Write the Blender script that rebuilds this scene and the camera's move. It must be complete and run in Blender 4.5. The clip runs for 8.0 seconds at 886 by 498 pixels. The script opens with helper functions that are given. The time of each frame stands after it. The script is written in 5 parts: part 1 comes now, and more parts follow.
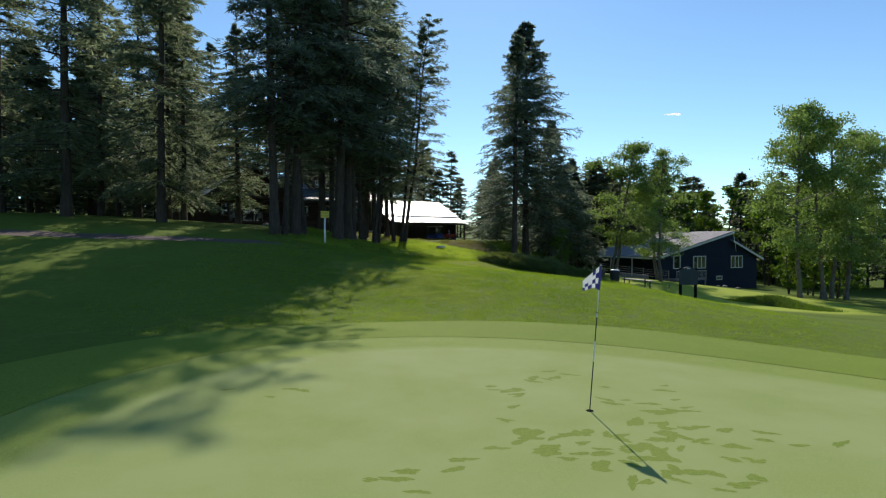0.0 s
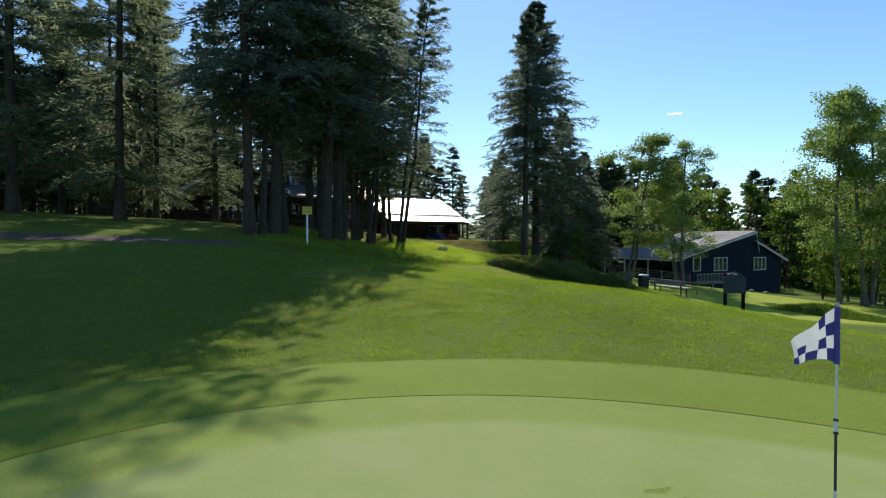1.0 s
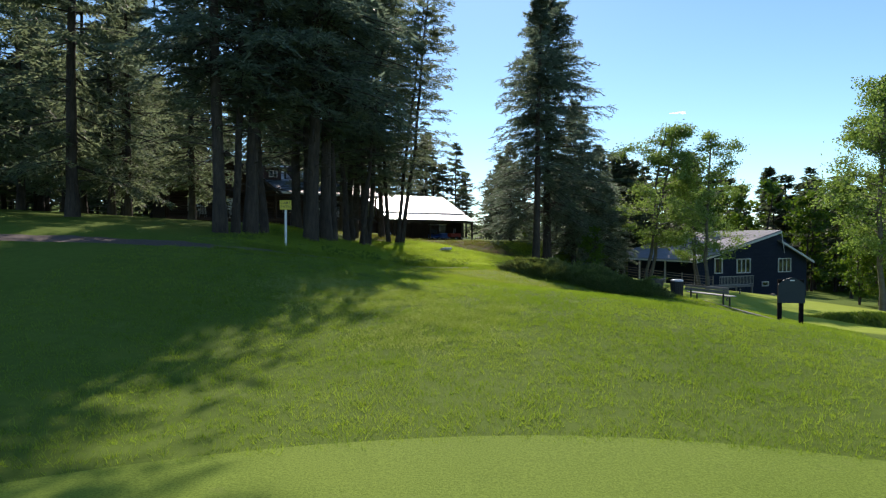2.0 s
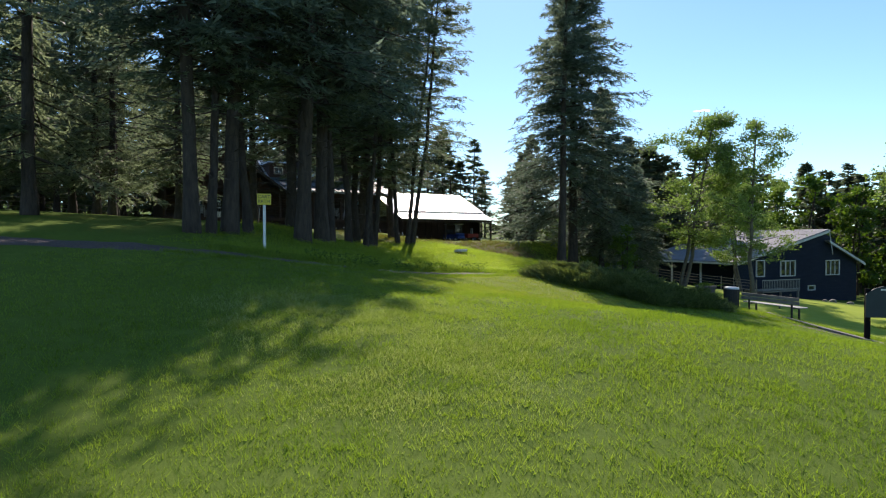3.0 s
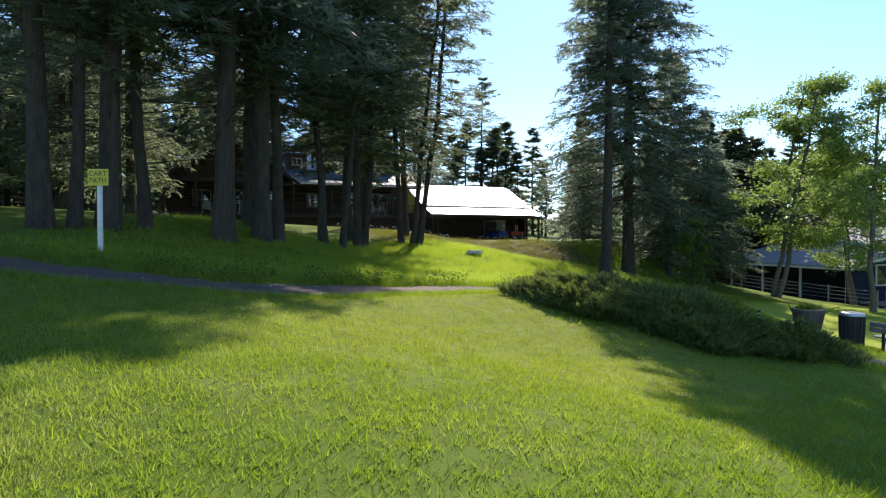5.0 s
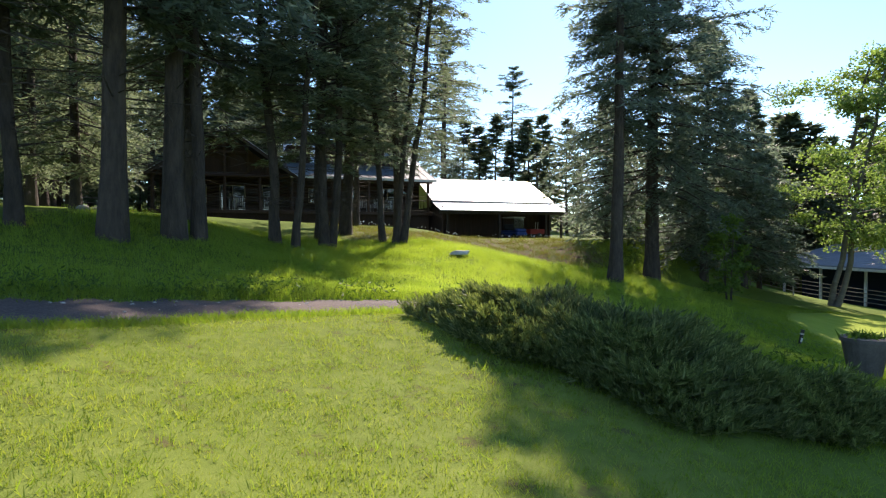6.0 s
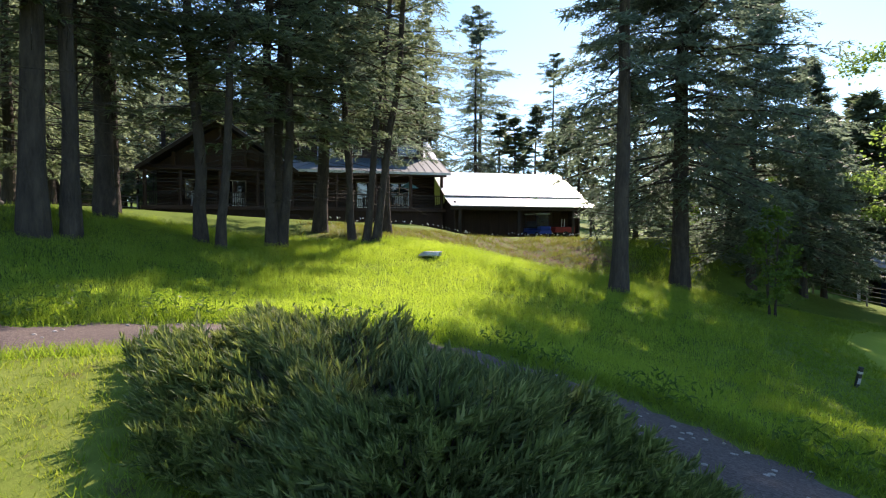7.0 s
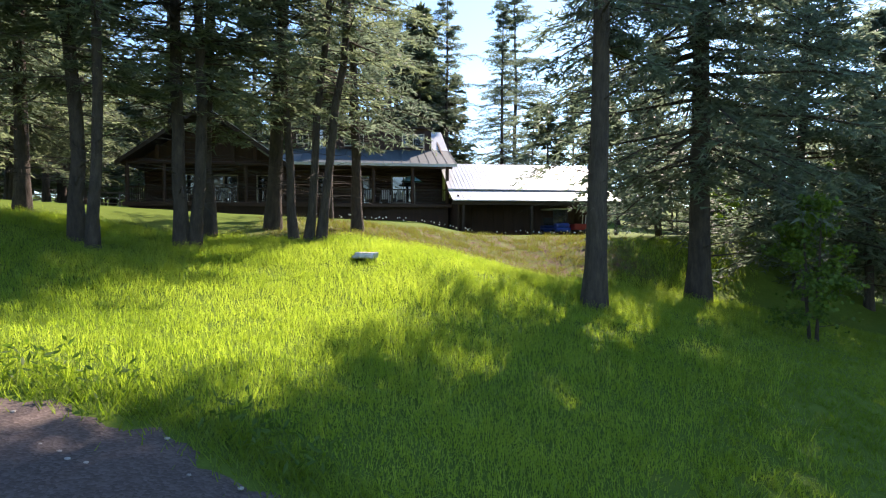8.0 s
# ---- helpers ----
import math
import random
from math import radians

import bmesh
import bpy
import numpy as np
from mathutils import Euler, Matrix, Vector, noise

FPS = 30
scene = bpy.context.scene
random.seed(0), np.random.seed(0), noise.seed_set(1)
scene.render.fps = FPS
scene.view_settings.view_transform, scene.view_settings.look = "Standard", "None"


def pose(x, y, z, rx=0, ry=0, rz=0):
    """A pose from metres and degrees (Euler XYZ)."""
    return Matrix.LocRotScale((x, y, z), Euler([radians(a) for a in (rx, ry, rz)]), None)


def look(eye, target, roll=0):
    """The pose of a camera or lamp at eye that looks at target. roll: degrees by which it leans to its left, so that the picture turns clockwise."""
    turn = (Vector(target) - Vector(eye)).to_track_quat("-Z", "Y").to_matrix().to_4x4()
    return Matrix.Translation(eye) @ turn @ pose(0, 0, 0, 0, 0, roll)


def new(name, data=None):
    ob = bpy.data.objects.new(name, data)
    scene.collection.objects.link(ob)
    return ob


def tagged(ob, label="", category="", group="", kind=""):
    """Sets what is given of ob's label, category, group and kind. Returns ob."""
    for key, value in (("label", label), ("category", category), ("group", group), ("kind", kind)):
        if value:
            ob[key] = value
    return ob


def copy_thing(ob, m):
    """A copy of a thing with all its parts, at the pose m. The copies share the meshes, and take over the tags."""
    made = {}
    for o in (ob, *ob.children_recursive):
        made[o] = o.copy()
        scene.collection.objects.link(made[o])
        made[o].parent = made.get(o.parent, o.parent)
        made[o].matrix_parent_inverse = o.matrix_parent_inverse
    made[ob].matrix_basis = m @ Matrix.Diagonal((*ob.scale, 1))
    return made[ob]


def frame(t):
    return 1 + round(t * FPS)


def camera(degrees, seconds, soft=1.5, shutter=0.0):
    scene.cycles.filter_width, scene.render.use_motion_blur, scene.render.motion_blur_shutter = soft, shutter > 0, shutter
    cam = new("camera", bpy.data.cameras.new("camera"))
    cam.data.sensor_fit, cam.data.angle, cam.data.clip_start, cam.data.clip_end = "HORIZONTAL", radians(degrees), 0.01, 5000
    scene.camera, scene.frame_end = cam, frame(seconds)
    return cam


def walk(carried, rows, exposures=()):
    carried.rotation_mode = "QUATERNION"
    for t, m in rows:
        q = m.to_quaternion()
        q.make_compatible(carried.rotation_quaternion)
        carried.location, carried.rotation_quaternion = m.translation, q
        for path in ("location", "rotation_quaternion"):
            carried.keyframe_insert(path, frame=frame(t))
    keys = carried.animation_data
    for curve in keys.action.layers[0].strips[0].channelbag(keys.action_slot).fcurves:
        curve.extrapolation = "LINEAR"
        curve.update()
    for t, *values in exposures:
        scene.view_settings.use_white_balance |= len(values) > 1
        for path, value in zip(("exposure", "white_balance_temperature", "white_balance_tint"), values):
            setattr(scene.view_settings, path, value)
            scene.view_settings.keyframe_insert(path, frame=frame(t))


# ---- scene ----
# ---- camera ----
cam = camera(75.6, 8.0, soft=1.2)
METRES, EYE, TILT, LEAN, TURN = 38.0, 2.5, -1.1, 0.0, 0.0
ROWS = [
    (0.0, 0.0, 0.0, 0.0, -0.0, 0.0, -0.0),
    (0.5, -0.0017, 0.0664, 0.0011, 0.03, -0.02, -0.02),
    (1.0, -0.0041, 0.1325, 0.0031, 0.05, -0.01, -0.01),
    (1.5, -0.0061, 0.1909, 0.0041, 0.06, -0.04, -0.02),
    (3.0, 0.0027, 0.3557, 0.0068, 2.26, 0.05, 0.06),
    (3.5, 0.0153, 0.4036, 0.0075, 4.14, 0.04, 0.06),
    (4.0, 0.035, 0.4523, 0.0082, 6.01, 0.02, 0.0),
    (4.5, 0.0592, 0.5048, 0.0087, 7.96, -0.0, -0.03),
    (6.0, 0.1426, 0.6824, 0.0123, 14.82, -0.28, -0.28),
    (6.5, 0.1713, 0.7473, 0.0131, 17.72, -0.36, -0.34),
    (7.0, 0.1975, 0.8142, 0.0136, 20.73, -0.41, -0.46),
    (7.5, 0.2208, 0.8823, 0.0147, 23.65, -0.52, -0.49),
    (8.0, 0.2423, 0.9518, 0.0148, 26.4, -0.57, -0.51),
]
walk(cam, [(t, pose(0, 0, EYE, TILT, LEAN, TURN) @ pose(METRES * x, METRES * y, METRES * z, 90 + pitch, roll, yaw)) for t, x, y, z, yaw, pitch, roll in ROWS],
     exposures=[(0.0, 0.1, 6450, 15), (1.5, 0.32, 6500, 18), (3.5, 0.6, 6600, 19), (4.5, 0.8, 6650, 20), (6.0, 1.12, 6750, 23), (7.0, 1.3, 6850, 24), (8.0, 1.55, 6900, 25)])

# ---- light ----
SUN_UP, SUN_AZ = 37.5, 1.7
world = bpy.data.worlds.new("sky")
scene.world = world
world.use_nodes = True
wn = world.node_tree
sky = wn.nodes.new("ShaderNodeTexSky")
sky.sky_type = "NISHITA"
sky.sun_disc = False
sky.sun_elevation, sky.sun_rotation = radians(SUN_UP), radians(SUN_AZ)
sky.altitude, sky.air_density, sky.dust_density, sky.ozone_density = 900, 1.0, 0.2, 1.6
back = wn.nodes["Background"]
back.inputs["Strength"].default_value = 0.115
tone = wn.nodes.new("ShaderNodeMix")
tone.data_type, tone.blend_type = "RGBA", "MULTIPLY"
tone.inputs[0].default_value, tone.inputs[7].default_value = 1.0, (0.82, 1.07, 1.14, 1)
wn.links.new(sky.outputs["Color"], tone.inputs[6])
wn.links.new(tone.outputs[2], back.inputs["Color"])
sun = new("sun", bpy.data.lights.new("sun", "SUN"))
sun.data.energy, sun.data.angle, sun.data.color = 4.6, radians(0.53), (1.0, 0.91, 0.78)
sun.matrix_world = look((0, 0, 60), (-60 * math.sin(radians(SUN_AZ)), -60 * math.cos(radians(SUN_AZ)), 60 - 60 * math.tan(radians(SUN_UP))))
rng = np.random.default_rng(7)


# ---- materials ----
def nodes_of(name):
    m = bpy.data.materials.new(name)
    m.use_nodes = True
    return m, m.node_tree, m.node_tree.nodes["Principled BSDF"]


def ramp(nt, fac, stops):
    r = nt.nodes.new("ShaderNodeValToRGB")
    while len(r.color_ramp.elements) < len(stops):
        r.color_ramp.elements.new(0.5)
    for e, (p, c) in zip(r.color_ramp.elements, stops):
        e.position, e.color = p, (*c, 1)
    nt.links.new(fac, r.inputs["Fac"])
    return r.outputs["Color"]


def noise_tex(nt, scale, detail=4, rough=0.55, stretch=None):
    co = nt.nodes.new("ShaderNodeTexCoord")
    n = nt.nodes.new("ShaderNodeTexNoise")
    n.inputs["Scale"].default_value, n.inputs["Detail"].default_value, n.inputs["Roughness"].default_value = scale, detail, rough
    v = co.outputs["Object"]
    if stretch:
        mp = nt.nodes.new("ShaderNodeMapping")
        mp.inputs["Scale"].default_value = stretch
        nt.links.new(v, mp.inputs["Vector"])
        v = mp.outputs["Vector"]
    nt.links.new(v, n.inputs["Vector"])
    return n.outputs["Fac"]


def mix(nt, fac, a, b, how="MIX"):
    m = nt.nodes.new("ShaderNodeMix")
    m.data_type, m.blend_type = "RGBA", how
    for sock, val in ((m.inputs[0], fac), (m.inputs[6], a), (m.inputs[7], b)):
        if isinstance(val, (int, float)):
            sock.default_value = val
        elif isinstance(val, tuple):
            sock.default_value = (*val, 1)
        else:
            nt.links.new(val, sock)
    return m.outputs[2]


def bump(nt, bsdf, height, strength, distance):
    b = nt.nodes.new("ShaderNodeBump")
    b.inputs["Strength"].default_value, b.inputs["Distance"].default_value = strength, distance
    nt.links.new(height, b.inputs["Height"])
    nt.links.new(b.outputs["Normal"], bsdf.inputs["Normal"])


def rnd(nt, which="island"):
    if which == "island":
        return nt.nodes.new("ShaderNodeNewGeometry").outputs["Random Per Island"]
    return nt.nodes.new("ShaderNodeObjectInfo").outputs["Random"]


def solid(name, dark, light, rough=0.7, metal=0.0, big=1.0, fine=25.0, relief=0.3, depth=0.01, stretch=None, vary=0.0):
    """A weathered surface between two colours, with large stains, fine grain and relief."""
    m, nt, b = nodes_of(name)
    c = ramp(nt, noise_tex(nt, big, 4, stretch=stretch), [(0.3, dark), (0.7, light)])
    f = noise_tex(nt, fine, 6, 0.65, stretch)
    c = mix(nt, 0.35, c, ramp(nt, f, [(0.25, tuple(v * 0.55 for v in dark)), (0.75, tuple(min(1, v * 1.25) for v in light))]))
    if vary:
        c = mix(nt, vary, c, ramp(nt, rnd(nt, "object"), [(0.0, tuple(v * 0.5 for v in dark)), (1.0, light)]))
    nt.links.new(c, b.inputs["Base Color"])
    b.inputs["Roughness"].default_value, b.inputs["Metallic"].default_value = rough, metal
    if relief:
        bump(nt, b, f, relief, depth)
    return m


def leafy(name, stops, through_colour, share=0.4, rough=0.55, patch=0.0, patch_scale=0.5, straw=None):
    """Leaves and blades: a soft gloss in front, light that comes through from behind."""
    m, nt, b = nodes_of(name)
    c = ramp(nt, rnd(nt), stops)
    if patch:
        c = mix(nt, patch, c, ramp(nt, noise_tex(nt, patch_scale, 3), [(0.35, stops[0][1]), (0.65, stops[-1][1])]))
    if straw:
        c = mix(nt, ramp(nt, noise_tex(nt, 1.1, 5, 0.6), [(0.58, (0, 0, 0)), (0.74, (0.8, 0.8, 0.8))]), c, straw)
    nt.links.new(c, b.inputs["Base Color"])
    b.inputs["Roughness"].default_value = rough
    b.inputs["Specular IOR Level"].default_value = 0.3
    t = nt.nodes.new("ShaderNodeBsdfTranslucent")
    nt.links.new(mix(nt, 1.0, c, through_colour, "MULTIPLY"), t.inputs["Color"])
    s = nt.nodes.new("ShaderNodeMixShader")
    s.inputs[0].default_value = share
    nt.links.new(b.outputs[0], s.inputs[1])
    nt.links.new(t.outputs[0], s.inputs[2])
    nt.links.new(s.outputs[0], nt.nodes["Material Output"].inputs["Surface"])
    return m


def turf(name, a, b_, dry, fine_scale, relief, dry_from=0.62, dew=None):
    m, nt, b = nodes_of(name)
    c = ramp(nt, noise_tex(nt, 0.45, 4), [(0.3, a), (0.7, b_)])
    c = mix(nt, ramp(nt, noise_tex(nt, 1.7, 5, 0.6), [(dry_from, (0, 0, 0)), (dry_from + 0.16, (1, 1, 1))]), c, dry)
    f = noise_tex(nt, fine_scale, 5, 0.7)
    c = mix(nt, 0.55, c, ramp(nt, f, [(0.32, tuple(v * 0.5 for v in a)), (0.68, tuple(v * 1.4 for v in b_))]))
    nt.links.new(c, b.inputs["Base Color"])
    b.inputs["Roughness"].default_value = 0.8
    b.inputs["Specular IOR Level"].default_value = 0.04
    if dew:
        at = nt.nodes.new("ShaderNodeAttribute")
        at.attribute_name = "dew"
        w = mix(nt, 0.5, at.outputs["Fac"], ramp(nt, noise_tex(nt, 0.6, 4), [(0.35, (0, 0, 0)), (0.65, (1, 1, 1))]), "MULTIPLY")
        nt.links.new(mix(nt, w, c, dew), b.inputs["Base Color"])
    bump(nt, b, f, relief, 0.03)
    return m


def ground_material():
    """Rough lawn, worn to earth and dry straw where the mesh attribute 'bare' says so, tall-grass floor where 'wild' does."""
    m, nt, b = nodes_of("lawn_turf")
    c = ramp(nt, noise_tex(nt, 0.35, 5), [(0.3, (0.092, 0.15, 0.022)), (0.7, (0.138, 0.205, 0.034))])
    c = mix(nt, ramp(nt, noise_tex(nt, 1.1, 5, 0.6), [(0.6, (0, 0, 0)), (0.75, (0.7, 0.7, 0.7))]), c, (0.21, 0.26, 0.075))
    c = mix(nt, ramp(nt, noise_tex(nt, 5.5, 6, 0.7), [(0.38, (0.5, 0.5, 0.5)), (0.54, (0, 0, 0))]), c, (0.06, 0.1, 0.014))
    f = noise_tex(nt, 45, 5, 0.7)
    c = mix(nt, 0.45, c, ramp(nt, f, [(0.3, (0.055, 0.085, 0.014)), (0.7, (0.145, 0.195, 0.036))]))
    at = nt.nodes.new("ShaderNodeAttribute")
    at.attribute_name = "bare"
    earth = ramp(nt, noise_tex(nt, 2.2, 5, 0.7), [(0.36, (0.06, 0.038, 0.026)), (0.46, (0.17, 0.12, 0.075)), (0.52, (0.1, 0.13, 0.032)), (0.64, (0.16, 0.16, 0.06))])
    c = mix(nt, at.outputs["Fac"], c, earth)
    mo = nt.nodes.new("ShaderNodeAttribute")
    mo.attribute_name = "mown"
    c = mix(nt, mo.outputs["Fac"], c, ramp(nt, noise_tex(nt, 1.5, 3), [(0.3, (0.25, 0.33, 0.04)), (0.7, (0.3, 0.37, 0.06))]))
    wl = nt.nodes.new("ShaderNodeAttribute")
    wl.attribute_name = "wild"
    c = mix(nt, wl.outputs["Fac"], c, (0.085, 0.135, 0.02))
    sr = nt.nodes.new("ShaderNodeAttribute")
    sr.attribute_name = "sere"
    c = mix(nt, sr.outputs["Fac"], c, ramp(nt, noise_tex(nt, 2.6, 5, 0.7), [(0.32, (0.12, 0.09, 0.045)), (0.44, (0.15, 0.195, 0.035)), (0.7, (0.21, 0.25, 0.055))]))
    nt.links.new(c, b.inputs["Base Color"])
    b.inputs["Roughness"].default_value = 0.85
    b.inputs["Specular IOR Level"].default_value = 0.04
    bump(nt, b, f, 0.45, 0.03)
    return m


def gravel_material():
    m, nt, b = nodes_of("packed_gravel")
    v = nt.nodes.new("ShaderNodeTexVoronoi")
    v.inputs["Scale"].default_value = 38
    co = nt.nodes.new("ShaderNodeTexCoord")
    nt.links.new(co.outputs["Object"], v.inputs["Vector"])
    c = ramp(nt, noise_tex(nt, 0.8, 5), [(0.3, (0.062, 0.04, 0.033)), (0.7, (0.12, 0.08, 0.064))])
    c = mix(nt, 0.4, c, ramp(nt, v.outputs["Color"], [(0.25, (0.03, 0.025, 0.024)), (0.9, (0.17, 0.14, 0.125))]))
    nt.links.new(c, b.inputs["Base Color"])
    b.inputs["Roughness"].default_value = 0.9
    bump(nt, b, v.outputs["Distance"], 0.5, 0.012)
    return m


def glass_material(name, tint=(0.02, 0.025, 0.03)):
    m, nt, b = nodes_of(name)
    b.inputs["Base Color"].default_value = (*tint, 1)
    b.inputs["Roughness"].default_value = 0.04
    b.inputs["Specular IOR Level"].default_value = 1.0
    b.inputs["Coat Weight"].default_value = 1.0
    b.inputs["Coat Roughness"].default_value = 0.02
    return m


M_GROUND = ground_material()
M_GREEN = turf("putting_green_turf", (0.18, 0.25, 0.05), (0.22, 0.29, 0.07), (0.25, 0.31, 0.10), 60, 0.12, 0.55, (0.265, 0.325, 0.125))
M_COLLAR = turf("collar_turf", (0.13, 0.2, 0.025), (0.18, 0.25, 0.04), (0.23, 0.26, 0.08), 40, 0.35, 0.62)
M_PRINT = turf("pressed_turf", (0.15, 0.215, 0.037), (0.185, 0.25, 0.05), (0.2, 0.26, 0.06), 60, 0.15, 0.6)
# black stain of the board posts; on the cup, the hole's shade as colour
M_HOLE = solid("matt_black_stain_hole_shade", (0.008, 0.008, 0.009), (0.015, 0.014, 0.014), 0.95, 0, 3, 40, 0.1, 0.004)
M_HOLE.node_tree.nodes["Principled BSDF"].inputs["Specular IOR Level"].default_value = 0.03
M_BOARDTEAL = solid("dark_teal_board", (0.008, 0.02, 0.026), (0.014, 0.03, 0.036), 0.6, 0, 2, 30, 0.15, 0.004)
M_PEBBLE = solid("pale_pebble", (0.26, 0.23, 0.2), (0.42, 0.39, 0.35), 0.9, 0, 4, 40, 0.3, 0.005)
M_PALESTONE = solid("sunlit_limestone", (0.42, 0.4, 0.36), (0.62, 0.6, 0.55), 0.9, 0, 4, 40, 0.4, 0.008)
M_PATH = gravel_material()
M_STONE = solid("grey_stone", (0.15, 0.135, 0.115), (0.27, 0.25, 0.215), 0.85, 0, 4, 40, 0.5, 0.01)
M_BARK = solid("conifer_bark", (0.018, 0.013, 0.010), (0.088, 0.066, 0.05), 0.95, 0, 2.2, 7, 1.0, 0.08, (3, 3, 0.7))
M_ASPENBARK = solid("aspen_bark", (0.06, 0.052, 0.042), (0.17, 0.15, 0.12), 0.8, 0, 1.2, 9, 0.4, 0.02, (1, 1, 2.5))
M_FIR = leafy("fir_needles", [(0, (0.064, 0.08, 0.06)), (0.6, (0.106, 0.132, 0.1)), (1, (0.152, 0.182, 0.142))], (1.65, 1.8, 1.5), 0.62)
M_PINE = leafy("pine_needles", [(0, (0.078, 0.097, 0.064)), (0.6, (0.13, 0.157, 0.104)), (1, (0.18, 0.208, 0.145))], (1.65, 1.75, 1.35), 0.62)
M_FARFIR = leafy("far_needles", [(0, (0.055, 0.072, 0.046)), (1, (0.115, 0.14, 0.088))], (1.5, 1.6, 1.1), 0.5)
M_ASPEN = leafy("aspen_leaves", [(0, (0.105, 0.165, 0.045)), (0.6, (0.175, 0.25, 0.085)), (1, (0.26, 0.335, 0.15))], (1.4, 1.5, 0.75), 0.52)
M_SHRUBLEAF = leafy("shrub_leaves", [(0, (0.04, 0.09, 0.015)), (1, (0.11, 0.18, 0.03))], (1.5, 1.5, 0.5), 0.45)
M_JUNIPER = leafy("juniper_foliage", [(0, (0.06, 0.09, 0.032)), (0.7, (0.13, 0.172, 0.062)), (1, (0.24, 0.275, 0.125))], (1.5, 1.5, 0.75), 0.47)
M_BLADE = leafy("lawn_blades", [(0, (0.1, 0.165, 0.022)), (0.7, (0.165, 0.24, 0.036)), (1, (0.225, 0.29, 0.07))], (1.5, 1.6, 0.5), 0.62, 0.55, 0.5, 0.4, (0.22, 0.29, 0.085))
M_SERE = leafy("sunburnt_lawn_blades", [(0, (0.14, 0.195, 0.028)), (0.6, (0.2, 0.255, 0.043)), (1, (0.28, 0.31, 0.085))], (1.45, 1.5, 0.55), 0.6, 0.55, 0.45, 0.7, (0.34, 0.33, 0.14))
M_TALL = leafy("tall_grass_blades", [(0, (0.14, 0.215, 0.036)), (0.7, (0.21, 0.3, 0.055)), (1, (0.3, 0.365, 0.1))], (1.75, 1.8, 0.62), 0.68, 0.55, 0.4, 0.35)
M_THATCH = leafy("pale_lawn_thatch", [(0, (0.19, 0.26, 0.075)), (0.5, (0.27, 0.33, 0.13)), (1, (0.36, 0.4, 0.21))], (1.3, 1.35, 0.6), 0.55)
M_TEALCLOTH = solid("teal_canvas", (0.1, 0.3, 0.32), (0.2, 0.42, 0.44), 0.8, 0, 4, 60, 0.2, 0.003)
M_STRAW = leafy("dry_grass_blades", [(0, (0.13, 0.12, 0.05)), (0.4, (0.19, 0.19, 0.07)), (1, (0.16, 0.24, 0.05))], (1.4, 1.3, 0.5), 0.4)
M_LOG = solid("stained_log", (0.034, 0.014, 0.008), (0.08, 0.034, 0.019), 0.6, 0, 1.2, 20, 0.4, 0.01, (1, 1, 5), 0.25)
M_TIMBER = solid("dark_timber", (0.022, 0.012, 0.008), (0.05, 0.028, 0.018), 0.65, 0, 1.5, 22, 0.35, 0.01)
M_BOARD = solid("brown_boards", (0.034, 0.015, 0.01), (0.068, 0.031, 0.02), 0.7, 0, 1.0, 20, 0.3, 0.01, (6, 6, 0.6))
M_ROOF = solid("standing_seam_metal", (0.50, 0.53, 0.54), (0.62, 0.65, 0.66), 0.42, 0.45, 0.5, 6, 0.08, 0.01)
M_TEALROOF = solid("teal_metal_roof", (0.03, 0.055, 0.06), (0.055, 0.085, 0.09), 0.55, 0.0, 0.5, 6, 0.08, 0.01)
M_SHINGLE = solid("grey_shingle", (0.2, 0.2, 0.21), (0.3, 0.3, 0.31), 0.85, 0, 0.8, 12, 0.5, 0.02)
M_NAVY = solid("navy_siding", (0.012, 0.019, 0.04), (0.022, 0.032, 0.06), 0.6, 0, 0.8, 14, 0.2, 0.01, (1, 1, 6))
M_NAVY.node_tree.nodes["Principled BSDF"].inputs["Specular IOR Level"].default_value = 0.12
M_WHITE = solid("white_paint", (0.62, 0.62, 0.6), (0.78, 0.78, 0.76), 0.55, 0, 3, 30, 0.1, 0.004)
M_CREAM = solid("cream_frame", (0.5, 0.44, 0.34), (0.62, 0.56, 0.45), 0.55, 0, 3, 30, 0.1, 0.004)
M_GLASS = glass_material("window_glass")
M_BLACK = solid("black_plastic", (0.012, 0.012, 0.014), (0.03, 0.03, 0.033), 0.5, 0, 3, 40, 0.1, 0.004)
M_STEEL = solid("galvanised_steel", (0.35, 0.36, 0.37), (0.5, 0.51, 0.52), 0.4, 0.8, 3, 40, 0.1, 0.003)
M_YELLOW = solid("sign_yellow", (0.6, 0.47, 0.03), (0.72, 0.58, 0.05), 0.5, 0, 4, 40, 0.1, 0.003)
M_PURPLE = solid("purple_cloth", (0.06, 0.05, 0.22), (0.09, 0.075, 0.3), 0.85, 0, 6, 150, 0.2, 0.002)
M_CLOTH = leafy("white_cloth", [(0, (0.72, 0.72, 0.74)), (1, (0.8, 0.8, 0.82))], (1, 1, 1), 0.35)
M_PALE = solid("pale_weathered_wood", (0.34, 0.33, 0.3), (0.5, 0.48, 0.44), 0.75, 0, 2, 20, 0.3, 0.006, (1, 6, 6))
M_GREYWOOD = solid("grey_weathered_wood", (0.16, 0.145, 0.13), (0.3, 0.275, 0.25), 0.85, 0, 2, 20, 0.5, 0.01)
M_BLUE = solid("cart_blue", (0.02, 0.05, 0.25), (0.03, 0.08, 0.34), 0.3, 0, 3, 30, 0.05, 0.002)
M_RED = solid("equipment_red", (0.28, 0.02, 0.02), (0.4, 0.04, 0.03), 0.4, 0, 3, 30, 0.1, 0.003)
